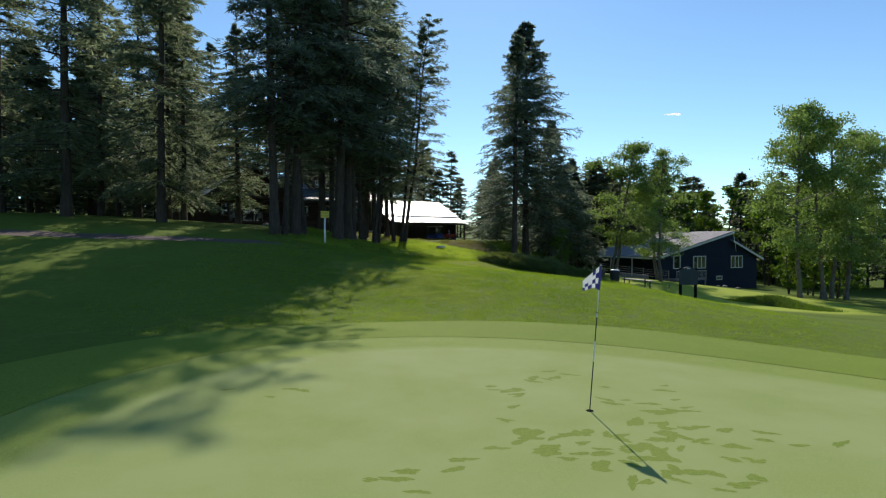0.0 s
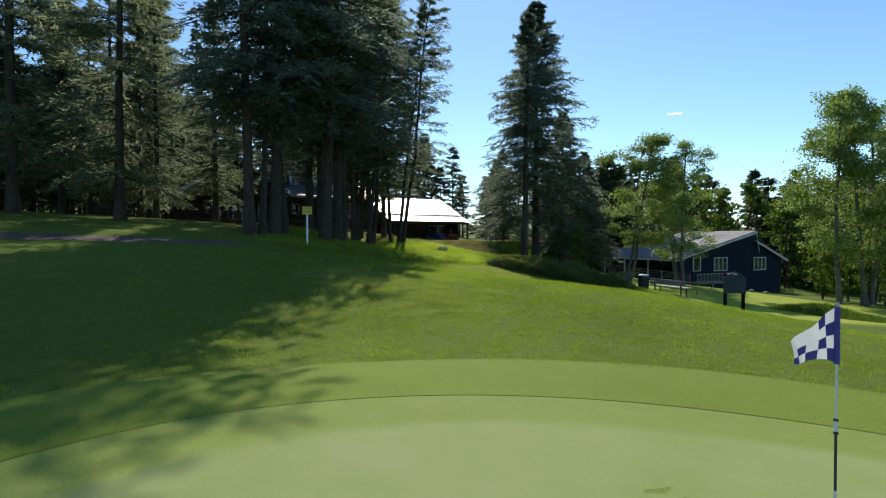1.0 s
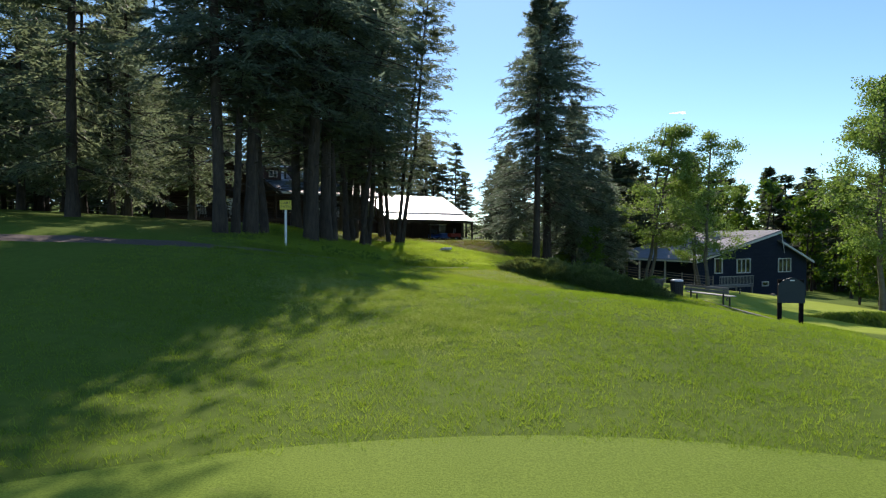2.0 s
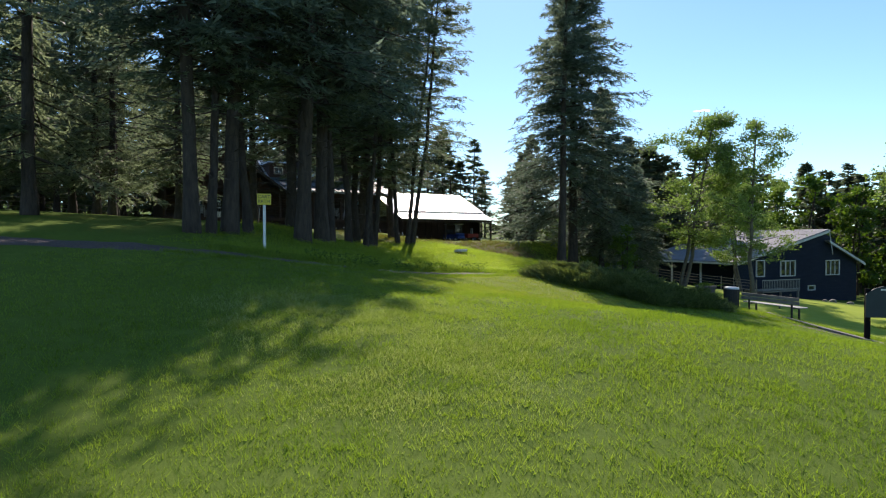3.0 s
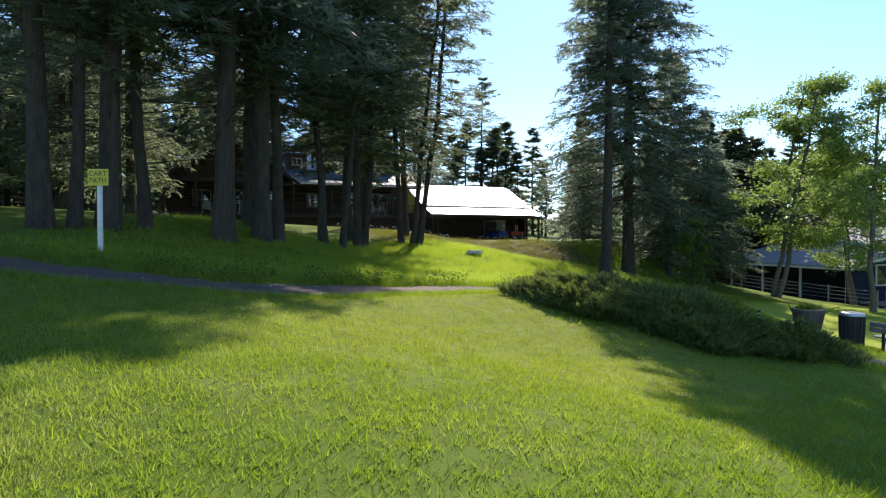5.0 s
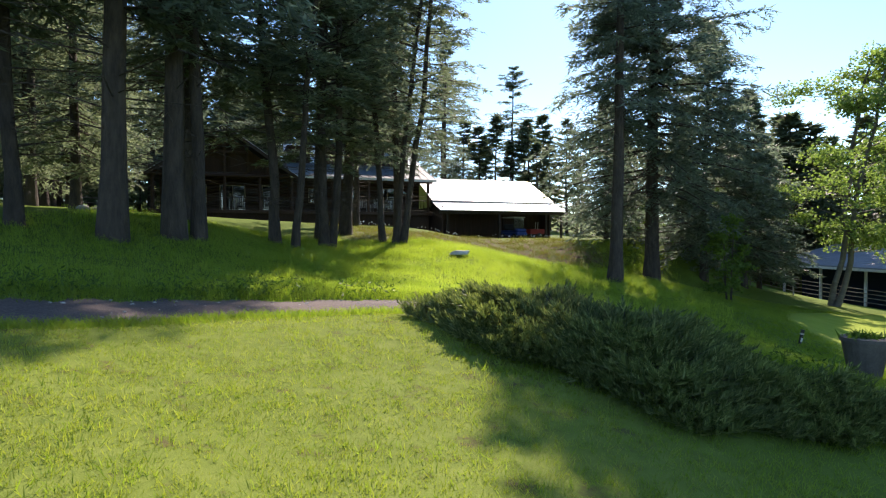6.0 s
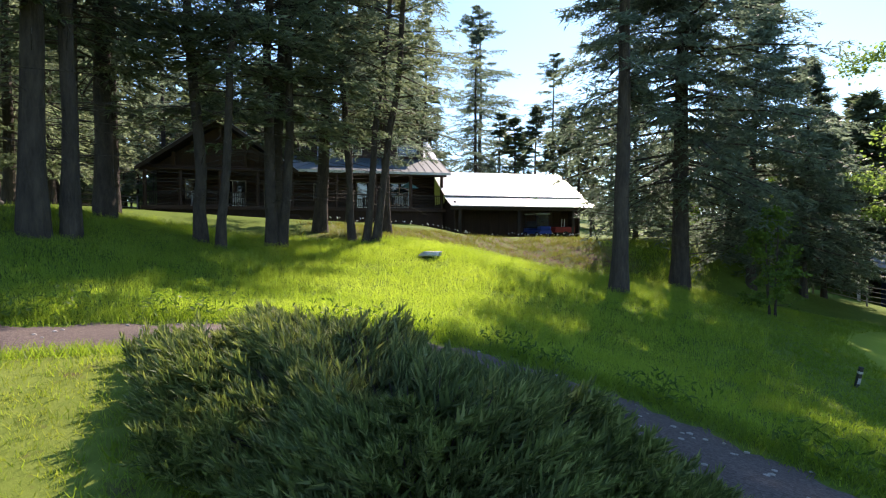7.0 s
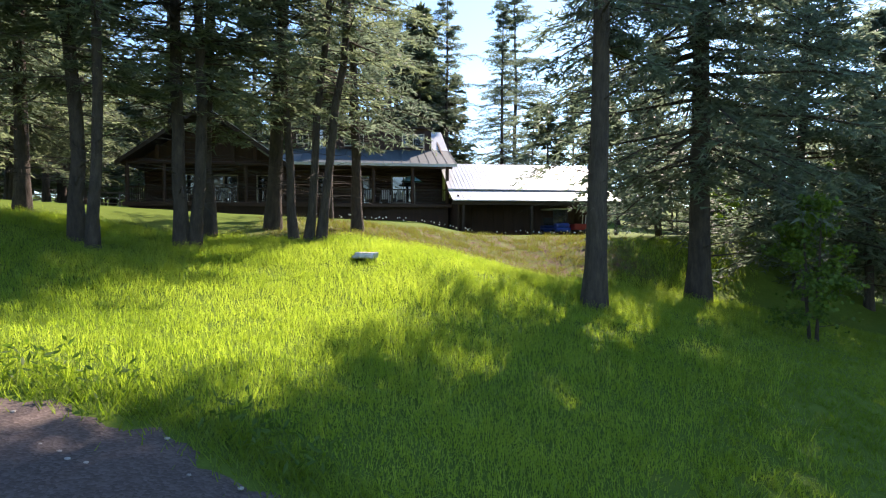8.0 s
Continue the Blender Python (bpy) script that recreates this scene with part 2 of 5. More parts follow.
M_TERRA = solid("planter_clay", (0.07, 0.06, 0.05), (0.14, 0.12, 0.1), 0.85, 0, 3, 25, 0.4, 0.008)
M_CLOUD = leafy("cloud_vapour", [(0, (0.9, 0.9, 0.9)), (1, (0.95, 0.95, 0.95))], (1, 1, 1), 0.8, 1.0)
# own glow added to whiten the backlit cloud, in place of scattered sunlight
M_CLOUD.node_tree.nodes["Principled BSDF"].inputs["Emission Color"].default_value = (1, 1, 1, 1)
M_CLOUD.node_tree.nodes["Principled BSDF"].inputs["Emission Strength"].default_value = 1.1


# ---- shape helpers ----
def mesh_from(name, verts, faces, mat, smooth=False):
    me = bpy.data.meshes.new(name)
    me.from_pydata([tuple(v) for v in verts], [], faces)
    me.materials.append(mat)
    if smooth:
        me.shade_smooth()
    return me


def tri_soup(name, v, mat):
    """A mesh of loose triangles from an (n, 3, 3) array."""
    n = len(v)
    me = bpy.data.meshes.new(name)
    me.vertices.add(n * 3)
    me.vertices.foreach_set("co", np.ascontiguousarray(v, dtype=np.float32).ravel())
    me.loops.add(n * 3)
    me.loops.foreach_set("vertex_index", np.arange(n * 3, dtype=np.int32))
    me.polygons.add(n)
    me.polygons.foreach_set("loop_start", np.arange(0, n * 3, 3, dtype=np.int32))
    me.update(calc_edges=True)
    me.materials.append(mat)
    return me


def box(bm, x0, x1, y0, y1, z0, z1, bevel=0.0):
    r = bmesh.ops.create_cube(bm, size=1, matrix=Matrix.Translation(((x0 + x1) / 2, (y0 + y1) / 2, (z0 + z1) / 2)) @ Matrix.Diagonal((x1 - x0, y1 - y0, z1 - z0, 1)))
    if bevel:
        edges = {e for v in r["verts"] for e in v.link_edges}
        bmesh.ops.bevel(bm, geom=list(edges), offset=bevel, segments=1, affect="EDGES", clamp_overlap=True)


def rod(bm, a, b, r0, r1=None, sides=8):
    """A tapered round bar from a to b."""
    a, b = Vector(a), Vector(b)
    d = b - a
    m = Matrix.Translation((a + b) / 2) @ d.to_track_quat("Z", "Y").to_matrix().to_4x4()
    bmesh.ops.create_cone(bm, cap_ends=True, segments=sides, radius1=r0, radius2=r0 if r1 is None else r1, depth=d.length, matrix=m)


def plank(bm, pts, thick, up=(0, 0, 1)):
    """A slab over a polygon, thickened along up."""
    up = Vector(up) * thick
    lo = [bm.verts.new(Vector(p)) for p in pts]
    hi = [bm.verts.new(Vector(p) + up) for p in pts]
    n = len(pts)
    bm.faces.new(lo[::-1])
    bm.faces.new(hi)
    for i in range(n):
        bm.faces.new((lo[i], lo[(i + 1) % n], hi[(i + 1) % n], hi[i]))


def to_mesh(bm, name, mat, smooth=False):
    me = bpy.data.meshes.new(name)
    bmesh.ops.recalc_face_normals(bm, faces=bm.faces)
    bm.to_mesh(me)
    bm.free()
    me.materials.append(mat)
    if smooth:
        me.shade_smooth()
    return me


def part(name, bm, mat, parent, label="", smooth=False):
    """One bmesh (or mesh) as a part under a thing."""
    ob = new(name, bm if isinstance(bm, bpy.types.Mesh) else to_mesh(bm, name, mat, smooth))
    ob.parent = parent
    if label:
        ob["label"] = label
    return ob


def boxed(name, mat, parent, *dims, bevel=0.0, label=""):
    bm = bmesh.new()
    box(bm, *dims, bevel)
    return part(name, bm, mat, parent, label)


def rodded(name, mat, parent, a, b, r0, r1=None, sides=8, label=""):
    bm = bmesh.new()
    rod(bm, a, b, r0, r1, sides)
    return part(name, bm, mat, parent, label, smooth=False)


def thing(name, m, label, category, group="", kind=""):
    ob = new(name)
    ob.matrix_world = m
    return tagged(ob, label, category, group, kind)


# ---- ground ----
SLOPE = (0.600, -1.942, 0.375)
MOUNDS = [
    (80, 80, 30, -1.655),
    (24, 4, 14, 1.950),
    (-24, 4, 14, -3.828),
    (-8, 36, 9, 0.488),
    (0, 68, 6, 0.079),
    (0, 140, 30, 1.553),
    (-24, 80, 14, -1.414),
    (40, 0, 30, 1.837),
    (-16, 4, 6, 1.180),
    (0, 76, 14, 0.605),
    (-100, 20, 30, -1.594),
    (80, 100, 30, -2.928),
    (4, 28, 6, 0.499),
    (24, 80, 9, -1.884),
    (40, -40, 30, 1.137),
    (-40, 80, 30, -1.101),
    (12, 64, 6, -1.014),
    (12, 76, 14, 1.357),
    (-4, 16, 6, -0.285),
    (16, 44, 6, -0.384),
]

KNOLLS = [
    (8, 22, 0.251), (12, 38, 0.678), (8, 50, 0.29), (0, 58, -0.615), (8, 10, -0.168), (0, 54, 0.818), (-8, 26, 0.23),
    (4, 38, 0.689), (4, 30, -0.685), (8, 58, 0.459), (4, 26, 0.535), (0, 42, -0.201), (-4, 18, -0.356), (-4, 14, 0.301),
    (-8, 50, -0.305), (-8, 58, 0.141), (-8, 42, 0.553), (4, 58, -0.703), (16, 54, -0.16), (8, 42, -0.382), (0, 6, -0.071),
    (16, 38, -0.253), (12, 46, 0.151), (-4, 38, -0.546), (-4, 46, -0.419),
]

PATH = [(-70, 33), (-45, 30), (-30, 28.2), (-20, 28.4), (-12, 29.2), (-6.5, 30.3), (-4.2, 31.1), (-2.5, 32.5), (-1.3, 34.7), (0.6, 36.6), (3.0, 38.1), (5.2, 38.7), (7.0, 38.2), (8.6, 37.1), (10.4, 35.7), (13, 34.0), (18, 32.5), (26, 31), (40, 30)]


def spline(pts, per=14):
    """A smooth line through the points (Catmull-Rom)."""
    p = np.array(pts, float)
    p = np.vstack([2 * p[0] - p[1], p, 2 * p[-1] - p[-2]])
    out = []
    for i in range(1, len(p) - 2):
        for s in np.arange(per) / per:
            a, b, c, d = p[i - 1], p[i], p[i + 1], p[i + 2]
            out.append(0.5 * (2 * b + (c - a) * s + (2 * a - 5 * b + 4 * c - d) * s ** 2 + (3 * b - a - 3 * c + d) * s ** 3))
    return np.array(out + [p[-2]])


PATH_LINE = spline(PATH)


def path_gap(x, y):
    """Distance to the middle of the cart path."""
    x, y = np.asarray(x, float), np.asarray(y, float)
    best = np.full(x.shape, 1e9)
    near = PATH_LINE[(PATH_LINE[:, 0] > -75) & (PATH_LINE[:, 0] < 45)]
    for a, b in zip(near[:-1], near[1:]):
        d = b - a
        s = np.clip(((x - a[0]) * d[0] + (y - a[1]) * d[1]) / (d @ d), 0, 1)
        best = np.minimum(best, np.hypot(x - a[0] - s * d[0], y - a[1] - s * d[1]))
    return best


def ease(v, a, b):
    q = np.clip((v - a) / (b - a), 0, 1)
    return q * q * (3 - 2 * q)


def base_height(x, y):
    x, y = np.asarray(x, float), np.asarray(y, float)
    z = SLOPE[0] + SLOPE[1] * 2.5 * np.tanh(x / 25) + SLOPE[2] * 6 * np.tanh((y - 35) / 60)
    for cx, cy, s, h in MOUNDS:
        z = z + h * np.exp(-((x - cx) ** 2 + (y - cy) ** 2) / (2 * s * s))
    # the yard's bank, carried on behind the spruce
    along, off = (x + 7.4) * 0.829 + (y - 70.9) * 0.559, (x + 7.4) * -0.559 + (y - 70.9) * 0.829
    z = z + ease(along, 1, 5) * (1 - ease(along, 12, 19)) * ease(off, -18.5, -12.5) * np.clip(2.3 - z, 0, 3)
    for cx, cy, h in KNOLLS:
        z = z + h * np.exp(-((x - cx) ** 2 + (y - cy) ** 2) / 32)
    z = z - ease(along, -3, 2) * (1 - ease(along, 13, 18)) * ease(off, -11, -7) * (1 - ease(off, 8, 14)) * np.clip(z - 2.25, 0, 3)
    return z


def height(x, y):
    g = path_gap(x, y)
    x, y = np.asarray(x, float), np.asarray(y, float)
    rise = np.clip((np.hypot(x, y - 20) - 150) / 160, 0, 1)
    return base_height(x, y) + 10 * rise * rise * (3 - 2 * rise) - 0.16 * np.exp(-(g / 1.35) ** 4) + 0.018 * np.sin(x * 1.7 + 0.6 * np.sin(y * 1.3)) * np.sin(y * 1.9 + 1.1) * np.clip((y - 15) / 4, 0, 1)


def hz(x, y):
    return float(height(np.array([x]), np.array([y]))[0])


GREEN = (2.4, 5.4)


def green_edge(a):
    """Radius of the putting green in the direction a (radians)."""
    return 8.35 + 0.45 * np.cos(2 * (a - 2.2)) + 0.25 * np.sin(3 * a + 0.6)


def green_gap(x, y):
    """How far outside the green's edge a place lies (negative within)."""
    dx, dy = x - GREEN[0], y - GREEN[1]
    return np.hypot(dx, dy) - green_edge(np.arctan2(dy, dx))


def bare_amount(x, y):
    """Dry bank and yard below the log house."""
    s = (x + 7.4) * 0.829 + (y - 70.9) * 0.559
    d = (x + 7.4) * -0.559 + (y - 70.9) * 0.829
    return np.clip((d + 17.2 + 0.5 * np.sin(s * 1.3)) / 1.2, 0, 1) * np.clip((-7.3 - d + 0.5 * np.sin(s * 1.9)) / 1.5, 0, 1) * np.clip((s + 11) / 4, 0, 1) * np.clip((7 - s) / 2, 0, 1)


def wild_amount(x, y):
    """Where the tall grass stands: the bank between the path and the yard."""
    above = y - np.interp(x, PATH_LINE[:, 0], PATH_LINE[:, 1])
    s = np.clip((above - 1.0) / 0.6, 0, 1) * np.clip((x + 9 + 0.2 * y - 6) / 3, 0, 1) * np.clip((10.5 - x) / 3, 0, 1)
    d = (x + 7.4) * -0.559 + (y - 70.9) * 0.829
    woods = np.clip((np.hypot(x, y - 20) - 95) / 25, 0, 1)
    side = np.clip((x - 2.5) / 1.5, 0, 1) * np.clip((-9 - d) / 2, 0, 1)
    return np.maximum(s * np.maximum(np.clip((-16.2 - d) / 1.2, 0, 1), side * np.clip(((x + 7.4) * 0.829 + (y - 70.9) * 0.559 - 5) / 2, 0, 1)), woods)


def sere_amount(x, y):
    """The dry, yellowed crown of the lawn before the path."""
    return 0.8 * ease(y, 25, 30) * ease(x, -3.5, -0.5) * (1 - ease(x, 5, 8)) * ease(path_gap(x, y), 0.8, 1.2) * (y < np.interp(x, PATH_LINE[:, 0], PATH_LINE[:, 1]))


def mown_amount(x, y):
    """The smooth tee lawn beyond the bench."""
    d = np.hypot((x - 23.5) / 11, (y - 49) / 13)
    return np.clip((1.05 - d) / 0.15, 0, 1)


def axis(lo, hi, step, far_lo, far_hi):
    grow = np.cumsum(step * 1.18 ** np.arange(1, 60))
    mid = np.arange(lo, hi + step / 2, step)
    return np.concatenate([lo - grow[grow < lo - far_lo][::-1], mid, mid[-1] + grow[grow < far_hi - hi]])


def build_ground():
    xs, ys = axis(-32, 46, 0.45, -2500, 2500), axis(-12, 84, 0.45, -900, 3500)
    X, Y = np.meshgrid(xs, ys)
    Z = height(X.ravel(), Y.ravel())
    nx, ny = len(xs), len(ys)
    i = np.arange((nx - 1) * (ny - 1))
    r, c = i // (nx - 1), i % (nx - 1)
    a = r * nx + c
    quads = np.stack([a, a + 1, a + nx + 1, a + nx], 1).astype(np.int32)
    me = bpy.data.meshes.new("ground")
    me.vertices.add(nx * ny)
    me.vertices.foreach_set("co", np.stack([X.ravel(), Y.ravel(), Z], 1).astype(np.float32).ravel())
    me.loops.add(quads.size)
    me.loops.foreach_set("vertex_index", quads.ravel())
    me.polygons.add(len(quads))
    me.polygons.foreach_set("loop_start", np.arange(0, quads.size, 4, dtype=np.int32))
    me.update(calc_edges=True)
    me.shade_smooth()
    for key, fn in (("bare", bare_amount), ("wild", wild_amount), ("mown", mown_amount), ("sere", sere_amount)):
        at = me.attributes.new(key, "FLOAT", "POINT")
        at.data.foreach_set("value", fn(X.ravel(), Y.ravel()).astype(np.float32))
    me.materials.append(M_GROUND)
    tagged(new("ground", me), "rolling green lawn rising to a bank", "ground", kind="structure")


def draped(name, rings, mat, label, lift):
    """A sheet laid on the ground from rows of (x, y)."""
    rows, cols = rings.shape[:2]
    p = rings.reshape(-1, 2)
    z = height(p[:, 0], p[:, 1]) + np.broadcast_to(lift, (rows, cols)).ravel()
    v = np.column_stack([p, z])
    f = [(r * cols + c, r * cols + c + 1, (r + 1) * cols + c + 1, (r + 1) * cols + c) for r in range(rows - 1) for c in range(cols - 1)]
    return tagged(new(name, mesh_from(name, v, f, mat, True)), label, name.split("_")[-1], kind="structure")


def build_green():
    a = np.linspace(0, 2 * np.pi, 181)
    e = green_edge(a)
    ring = lambda k: np.stack([GREEN[0] + k * np.cos(a), GREEN[1] + k * np.sin(a)], 1)
    steps = np.concatenate([np.linspace(0.001, 0.8, 16), np.linspace(0.82, 1, 10)])
    g = draped("putting_green", np.stack([ring(e * f) for f in steps]), M_GREEN, "smooth close-mown putting green", 0.02)
    at = g.data.attributes.new("dew", "FLOAT", "POINT")
    at.data.foreach_set("value", np.repeat(np.clip((0.88 - steps) / 0.04, 0, 1), 181).astype(np.float32))
    draped("green_collar", np.stack([ring(e + d) for d in (0.0, 0.5, 1.2, 1.9, 2.45)]), M_COLLAR, "slightly longer mown collar round the putting green", np.array([0.026, 0.03, 0.032, 0.03, 0.01])[:, None])


def build_path():
    t = np.gradient(PATH_LINE, axis=0)
    n = np.stack([-t[:, 1], t[:, 0]], 1) / np.hypot(t[:, 0], t[:, 1])[:, None]
    k = np.arange(len(PATH_LINE))
    rows = []
    for f in np.linspace(-1, 1, 9):
        wob = 0.12 * np.sin(k * 0.9 + 3 * f) + 0.08 * np.sin(k * 2.3)
        rows.append(PATH_LINE + n * ((0.95 + wob * abs(f)) * f)[:, None])
    draped("cart_path", np.stack(rows), M_PATH, "packed gravel cart path with ragged edges", np.array([-0.01, 0.02, 0.03, 0.035, 0.04, 0.035, 0.03, 0.02, -0.01])[:, None])


build_ground()
build_green()
build_path()


def blades(xy, h, w, lean, seed):
    """Loose grass blades: one thin triangle each."""
    g = np.random.default_rng(seed)
    n = len(xy)
    z = height(xy[:, 0], xy[:, 1])
    base = np.column_stack([xy, z - 0.01])
    a = g.uniform(0, 2 * np.pi, n)
    side = np.stack([np.cos(a), np.sin(a), np.zeros(n)], 1) * (w * g.uniform(0.6, 1.4, n))[:, None]
    b = g.uniform(0, 2 * np.pi, n)
    hh = h * g.uniform(0.55, 1.25, n)
    tip = np.stack([np.cos(b) * lean * hh, np.sin(b) * lean * hh, hh], 1) * g.uniform(0.8, 1.1, n)[:, None]
    return np.stack([base - side, base + side, base + tip], 1)


def scatter(n, x0, x1, y0, y1, keep, seed):
    g = np.random.default_rng(seed)
    p = np.stack([g.uniform(x0, x1, n), g.uniform(y0, y1, n)], 1)
    return p[g.uniform(0, 1, n) < keep(p[:, 0], p[:, 1])]


def tufts(centres, per, spread, h, w, seed):
    """Grass in small clumps: blades that splay from shared roots."""
    g = np.random.default_rng(seed)
    k = len(centres)
    size = 0.45 + 1.3 * g.uniform(0, 1, k) ** 1.6
    i = np.repeat(np.arange(k), per)
    n = len(i)
    a, r = g.uniform(0, 2 * np.pi, n), np.sqrt(g.uniform(0, 1, n)) * spread * size[i]
    xy = centres[i] + np.stack([np.cos(a), np.sin(a)], 1) * r[:, None]
    base = np.column_stack([xy, height(xy[:, 0], xy[:, 1]) - 0.008])
    b = g.uniform(0, 2 * np.pi, n)
    side = np.stack([np.cos(b), np.sin(b), np.zeros(n)], 1) * (w * g.uniform(0.6, 1.4, n))[:, None]
    hh = h * size[i] * g.uniform(0.5, 1.2, n)
    splay = (r / spread * 0.6)[:, None] * np.stack([np.cos(a), np.sin(a)], 1) + g.normal(0, 0.3, (n, 2))
    tip = np.column_stack([splay * hh[:, None], hh])
    return np.stack([base - side, base + side, base + tip], 1)


def clumps(centres, per, spread, h, w, seed):
    """Tall grass: bent blades in clumps that lean together."""
    g = np.random.default_rng(seed)
    k = len(centres)
    drift = 0.5 + 0.5 * np.sin(centres[:, 0] * 0.9 + 1.7 * np.sin(centres[:, 1] * 0.6)) * np.sin(centres[:, 1] * 0.8 + 0.7)
    size = (0.5 + 0.5 * drift) * g.uniform(0.55, 1.25, k) * np.clip(0.7 + (centres[:, 1] - 38) * 0.03, 0.65, 1.1)
    bow = g.normal(0, 0.32, (k, 2))
    i = np.repeat(np.arange(k), per)
    n = len(i)
    a, r = g.uniform(0, 2 * np.pi, n), np.sqrt(g.uniform(0, 1, n)) * spread
    way = np.stack([np.cos(a), np.sin(a)], 1)
    xy = centres[i] + way * r[:, None]
    base = np.column_stack([xy, height(xy[:, 0], xy[:, 1]) - 0.01])
    b = g.uniform(0, 2 * np.pi, n)
    side = np.stack([np.cos(b), np.sin(b), np.zeros(n)], 1) * (w * g.uniform(0.6, 1.5, n))[:, None]
    hh = (h * size[i] * g.uniform(0.5, 1.15, n))[:, None]
    lean = bow[i] + way * 0.35 * (r / spread)[:, None] + g.normal(0, 0.2, (n, 2))
    mid = base + np.column_stack([lean * 0.35 * hh, 0.62 * hh])
    tip = base + np.column_stack([lean * 1.05 * hh, (1.0 - 0.35 * np.hypot(lean[:, 0], lean[:, 1]))[:, None] * hh])
    return np.concatenate([np.stack([base - side, base + side, mid + 0.8 * side], 1), np.stack([mid - 0.4 * side, mid + 0.8 * side, tip], 1)])


def build_grass():
    def lawn(x, y):
        clump = 0.5 + 0.5 * np.sin(x * 2.1 + 1.3 * np.sin(y * 1.7)) * np.sin(y * 2.6 + 1.1 * np.sin(x * 1.3))
        return (green_gap(x, y) > 2.3) * (path_gap(x, y) > 1.0) * (wild_amount(x, y) < 0.3) * (0.45 + 0.55 * clump) * np.clip(1.2 - np.hypot((x - 2) / 11, (y - 25) / 15), 0.1, 1)
    p = scatter(150000, -10, 14, 13, 38, lawn, 21)
    sere = np.random.default_rng(20).uniform(0, 1, len(p)) < sere_amount(p[:, 0], p[:, 1])
    tagged(new("lawn_grass", tri_soup("lawn_grass", tufts(p[~sere], 10, 0.1, 0.062, 0.0048, 22), M_BLADE)), "short mown lawn grass, uneven and sunlit", "grass", kind="stuff")
    tagged(new("sunburnt_grass", tri_soup("sunburnt_grass", tufts(p[sere], 10, 0.1, 0.05, 0.0048, 19), M_SERE)), "short yellowed lawn grass on the crown before the path", "grass", kind="stuff")
    p = scatter(60000, -14, 12, 31, 64, lambda x, y: wild_amount(x, y) * np.clip(1.35 - (y - 38) / 30, 0.4, 1) * (path_gap(x, y) > 0.95), 23)
    tagged(new("tall_grass", tri_soup("tall_grass", clumps(p, 10, 0.22, 0.33, 0.0085, 24), M_TALL)), "tall uncut bright green grass on the bank", "grass", kind="stuff")
    dry = scatter(60000, -16, 16, 48, 72, lambda x, y: bare_amount(x, y) * (0.25 + 0.75 * (np.sin(x * 2.3 + np.sin(y * 3)) * np.sin(y * 2.9 + 1) > 0.1)), 27)
    tagged(new("bank_grass", tri_soup("bank_grass", tufts(dry, 5, 0.16, 0.17, 0.011, 28), M_STRAW)), "sparse dry grass tufts on the earthy bank", "grass", kind="stuff")
    patches = [(-3.0, 23.8, 1.3), (-1.5, 24.1, 1.2), (-0.3, 22.1, 0.9), (0.8, 22.3, 0.6), (-0.6, 20.8, 0.9), (-1.9, 23.7, 1.2)]
    thatch = scatter(190000, -8, 6, 14, 32, lambda x, y: np.clip(sum(np.exp(-(((x - cx) / (1.5 * r)) ** 2 + ((y - cy) / (1.1 * r)) ** 2) ** 1.5) for cx, cy, r in patches), 0, 1) * np.clip(0.35 + 1.4 * np.sin(x * 2.1 + 1.9 * np.sin(y * 2.3)) * np.sin(y * 4.3 + 1.4 * np.sin(x * 1.7)), 0.05, 1), 35)
    tagged(new("dry_lawn_grass", tri_soup("dry_lawn_grass", tufts(thatch, 7, 0.13, 0.055, 0.0045, 36), M_THATCH)), "pale dry thatch showing in streaks on the lawn", "grass", kind="stuff")
    rough = scatter(26000, 3.5, 18, 33.5, 60, lambda x, y: (path_gap(x, y) > 1.0) * (wild_amount(x, y) < 0.5) * (mown_amount(x, y) < 0.5) * 1.0, 29)
    tagged(new("rough_grass", tri_soup("rough_grass", tufts(rough, 9, 0.09, 0.09, 0.009, 30), M_BLADE)), "rough grass in the shade of the spruce", "grass", kind="stuff")
    weed = scatter(60000, -6, 10, 29, 43, lambda x, y: np.exp(-((path_gap(x, y) - 1.25) / 0.33) ** 2) * (wild_amount(x, y) > 0.15) * (np.sin(x * 2.7 + np.sin(y * 2)) > -0.4), 33)
    g = np.random.default_rng(34)
    c = np.column_stack([weed, height(weed[:, 0], weed[:, 1]) + g.uniform(0.02, 0.36, len(weed))])
    d, w = g.normal(0, 1, c.shape), g.normal(0, 1, c.shape)
    d, w = 0.06 * d / np.linalg.norm(d, axis=1)[:, None], 0.02 * w / np.linalg.norm(w, axis=1)[:, None]
    tagged(new("weeds", tri_soup("weeds", np.concatenate([np.stack([c - d, c + w, c + d], 1), np.stack([c - d, c + d, c - w], 1)]), M_SHRUBLEAF)), "leafy weeds crowding the path edge", "weeds", kind="stuff")
    mx, my = 24.9, 42.0
    v, f = [], []
    for i in range(25):
        for k in range(13):
            a, b = i / 12 - 1, k / 6 - 1
            x, y = mx + 1.4 * a + 1.3 * b, my + 0.5 * b - 3.3 * a
            v.append((x, y, hz(x, y) - 0.06 + 0.62 * (0.8 + 0.2 * math.sin(5 * a + 2)) * (1 - 0.45 * a) * max(0, 1 - a * a) ** 0.7 * max(0, 1 - b * b)))
    f = [(i * 13 + k, i * 13 + 13 + k, i * 13 + 14 + k, i * 13 + 1 + k) for i in range(24) for k in range(12)]
    M = thing("grass_mound", pose(0, 0, 0), "low mound overgrown with dark uncut grass beside the mown lawn", "mound")
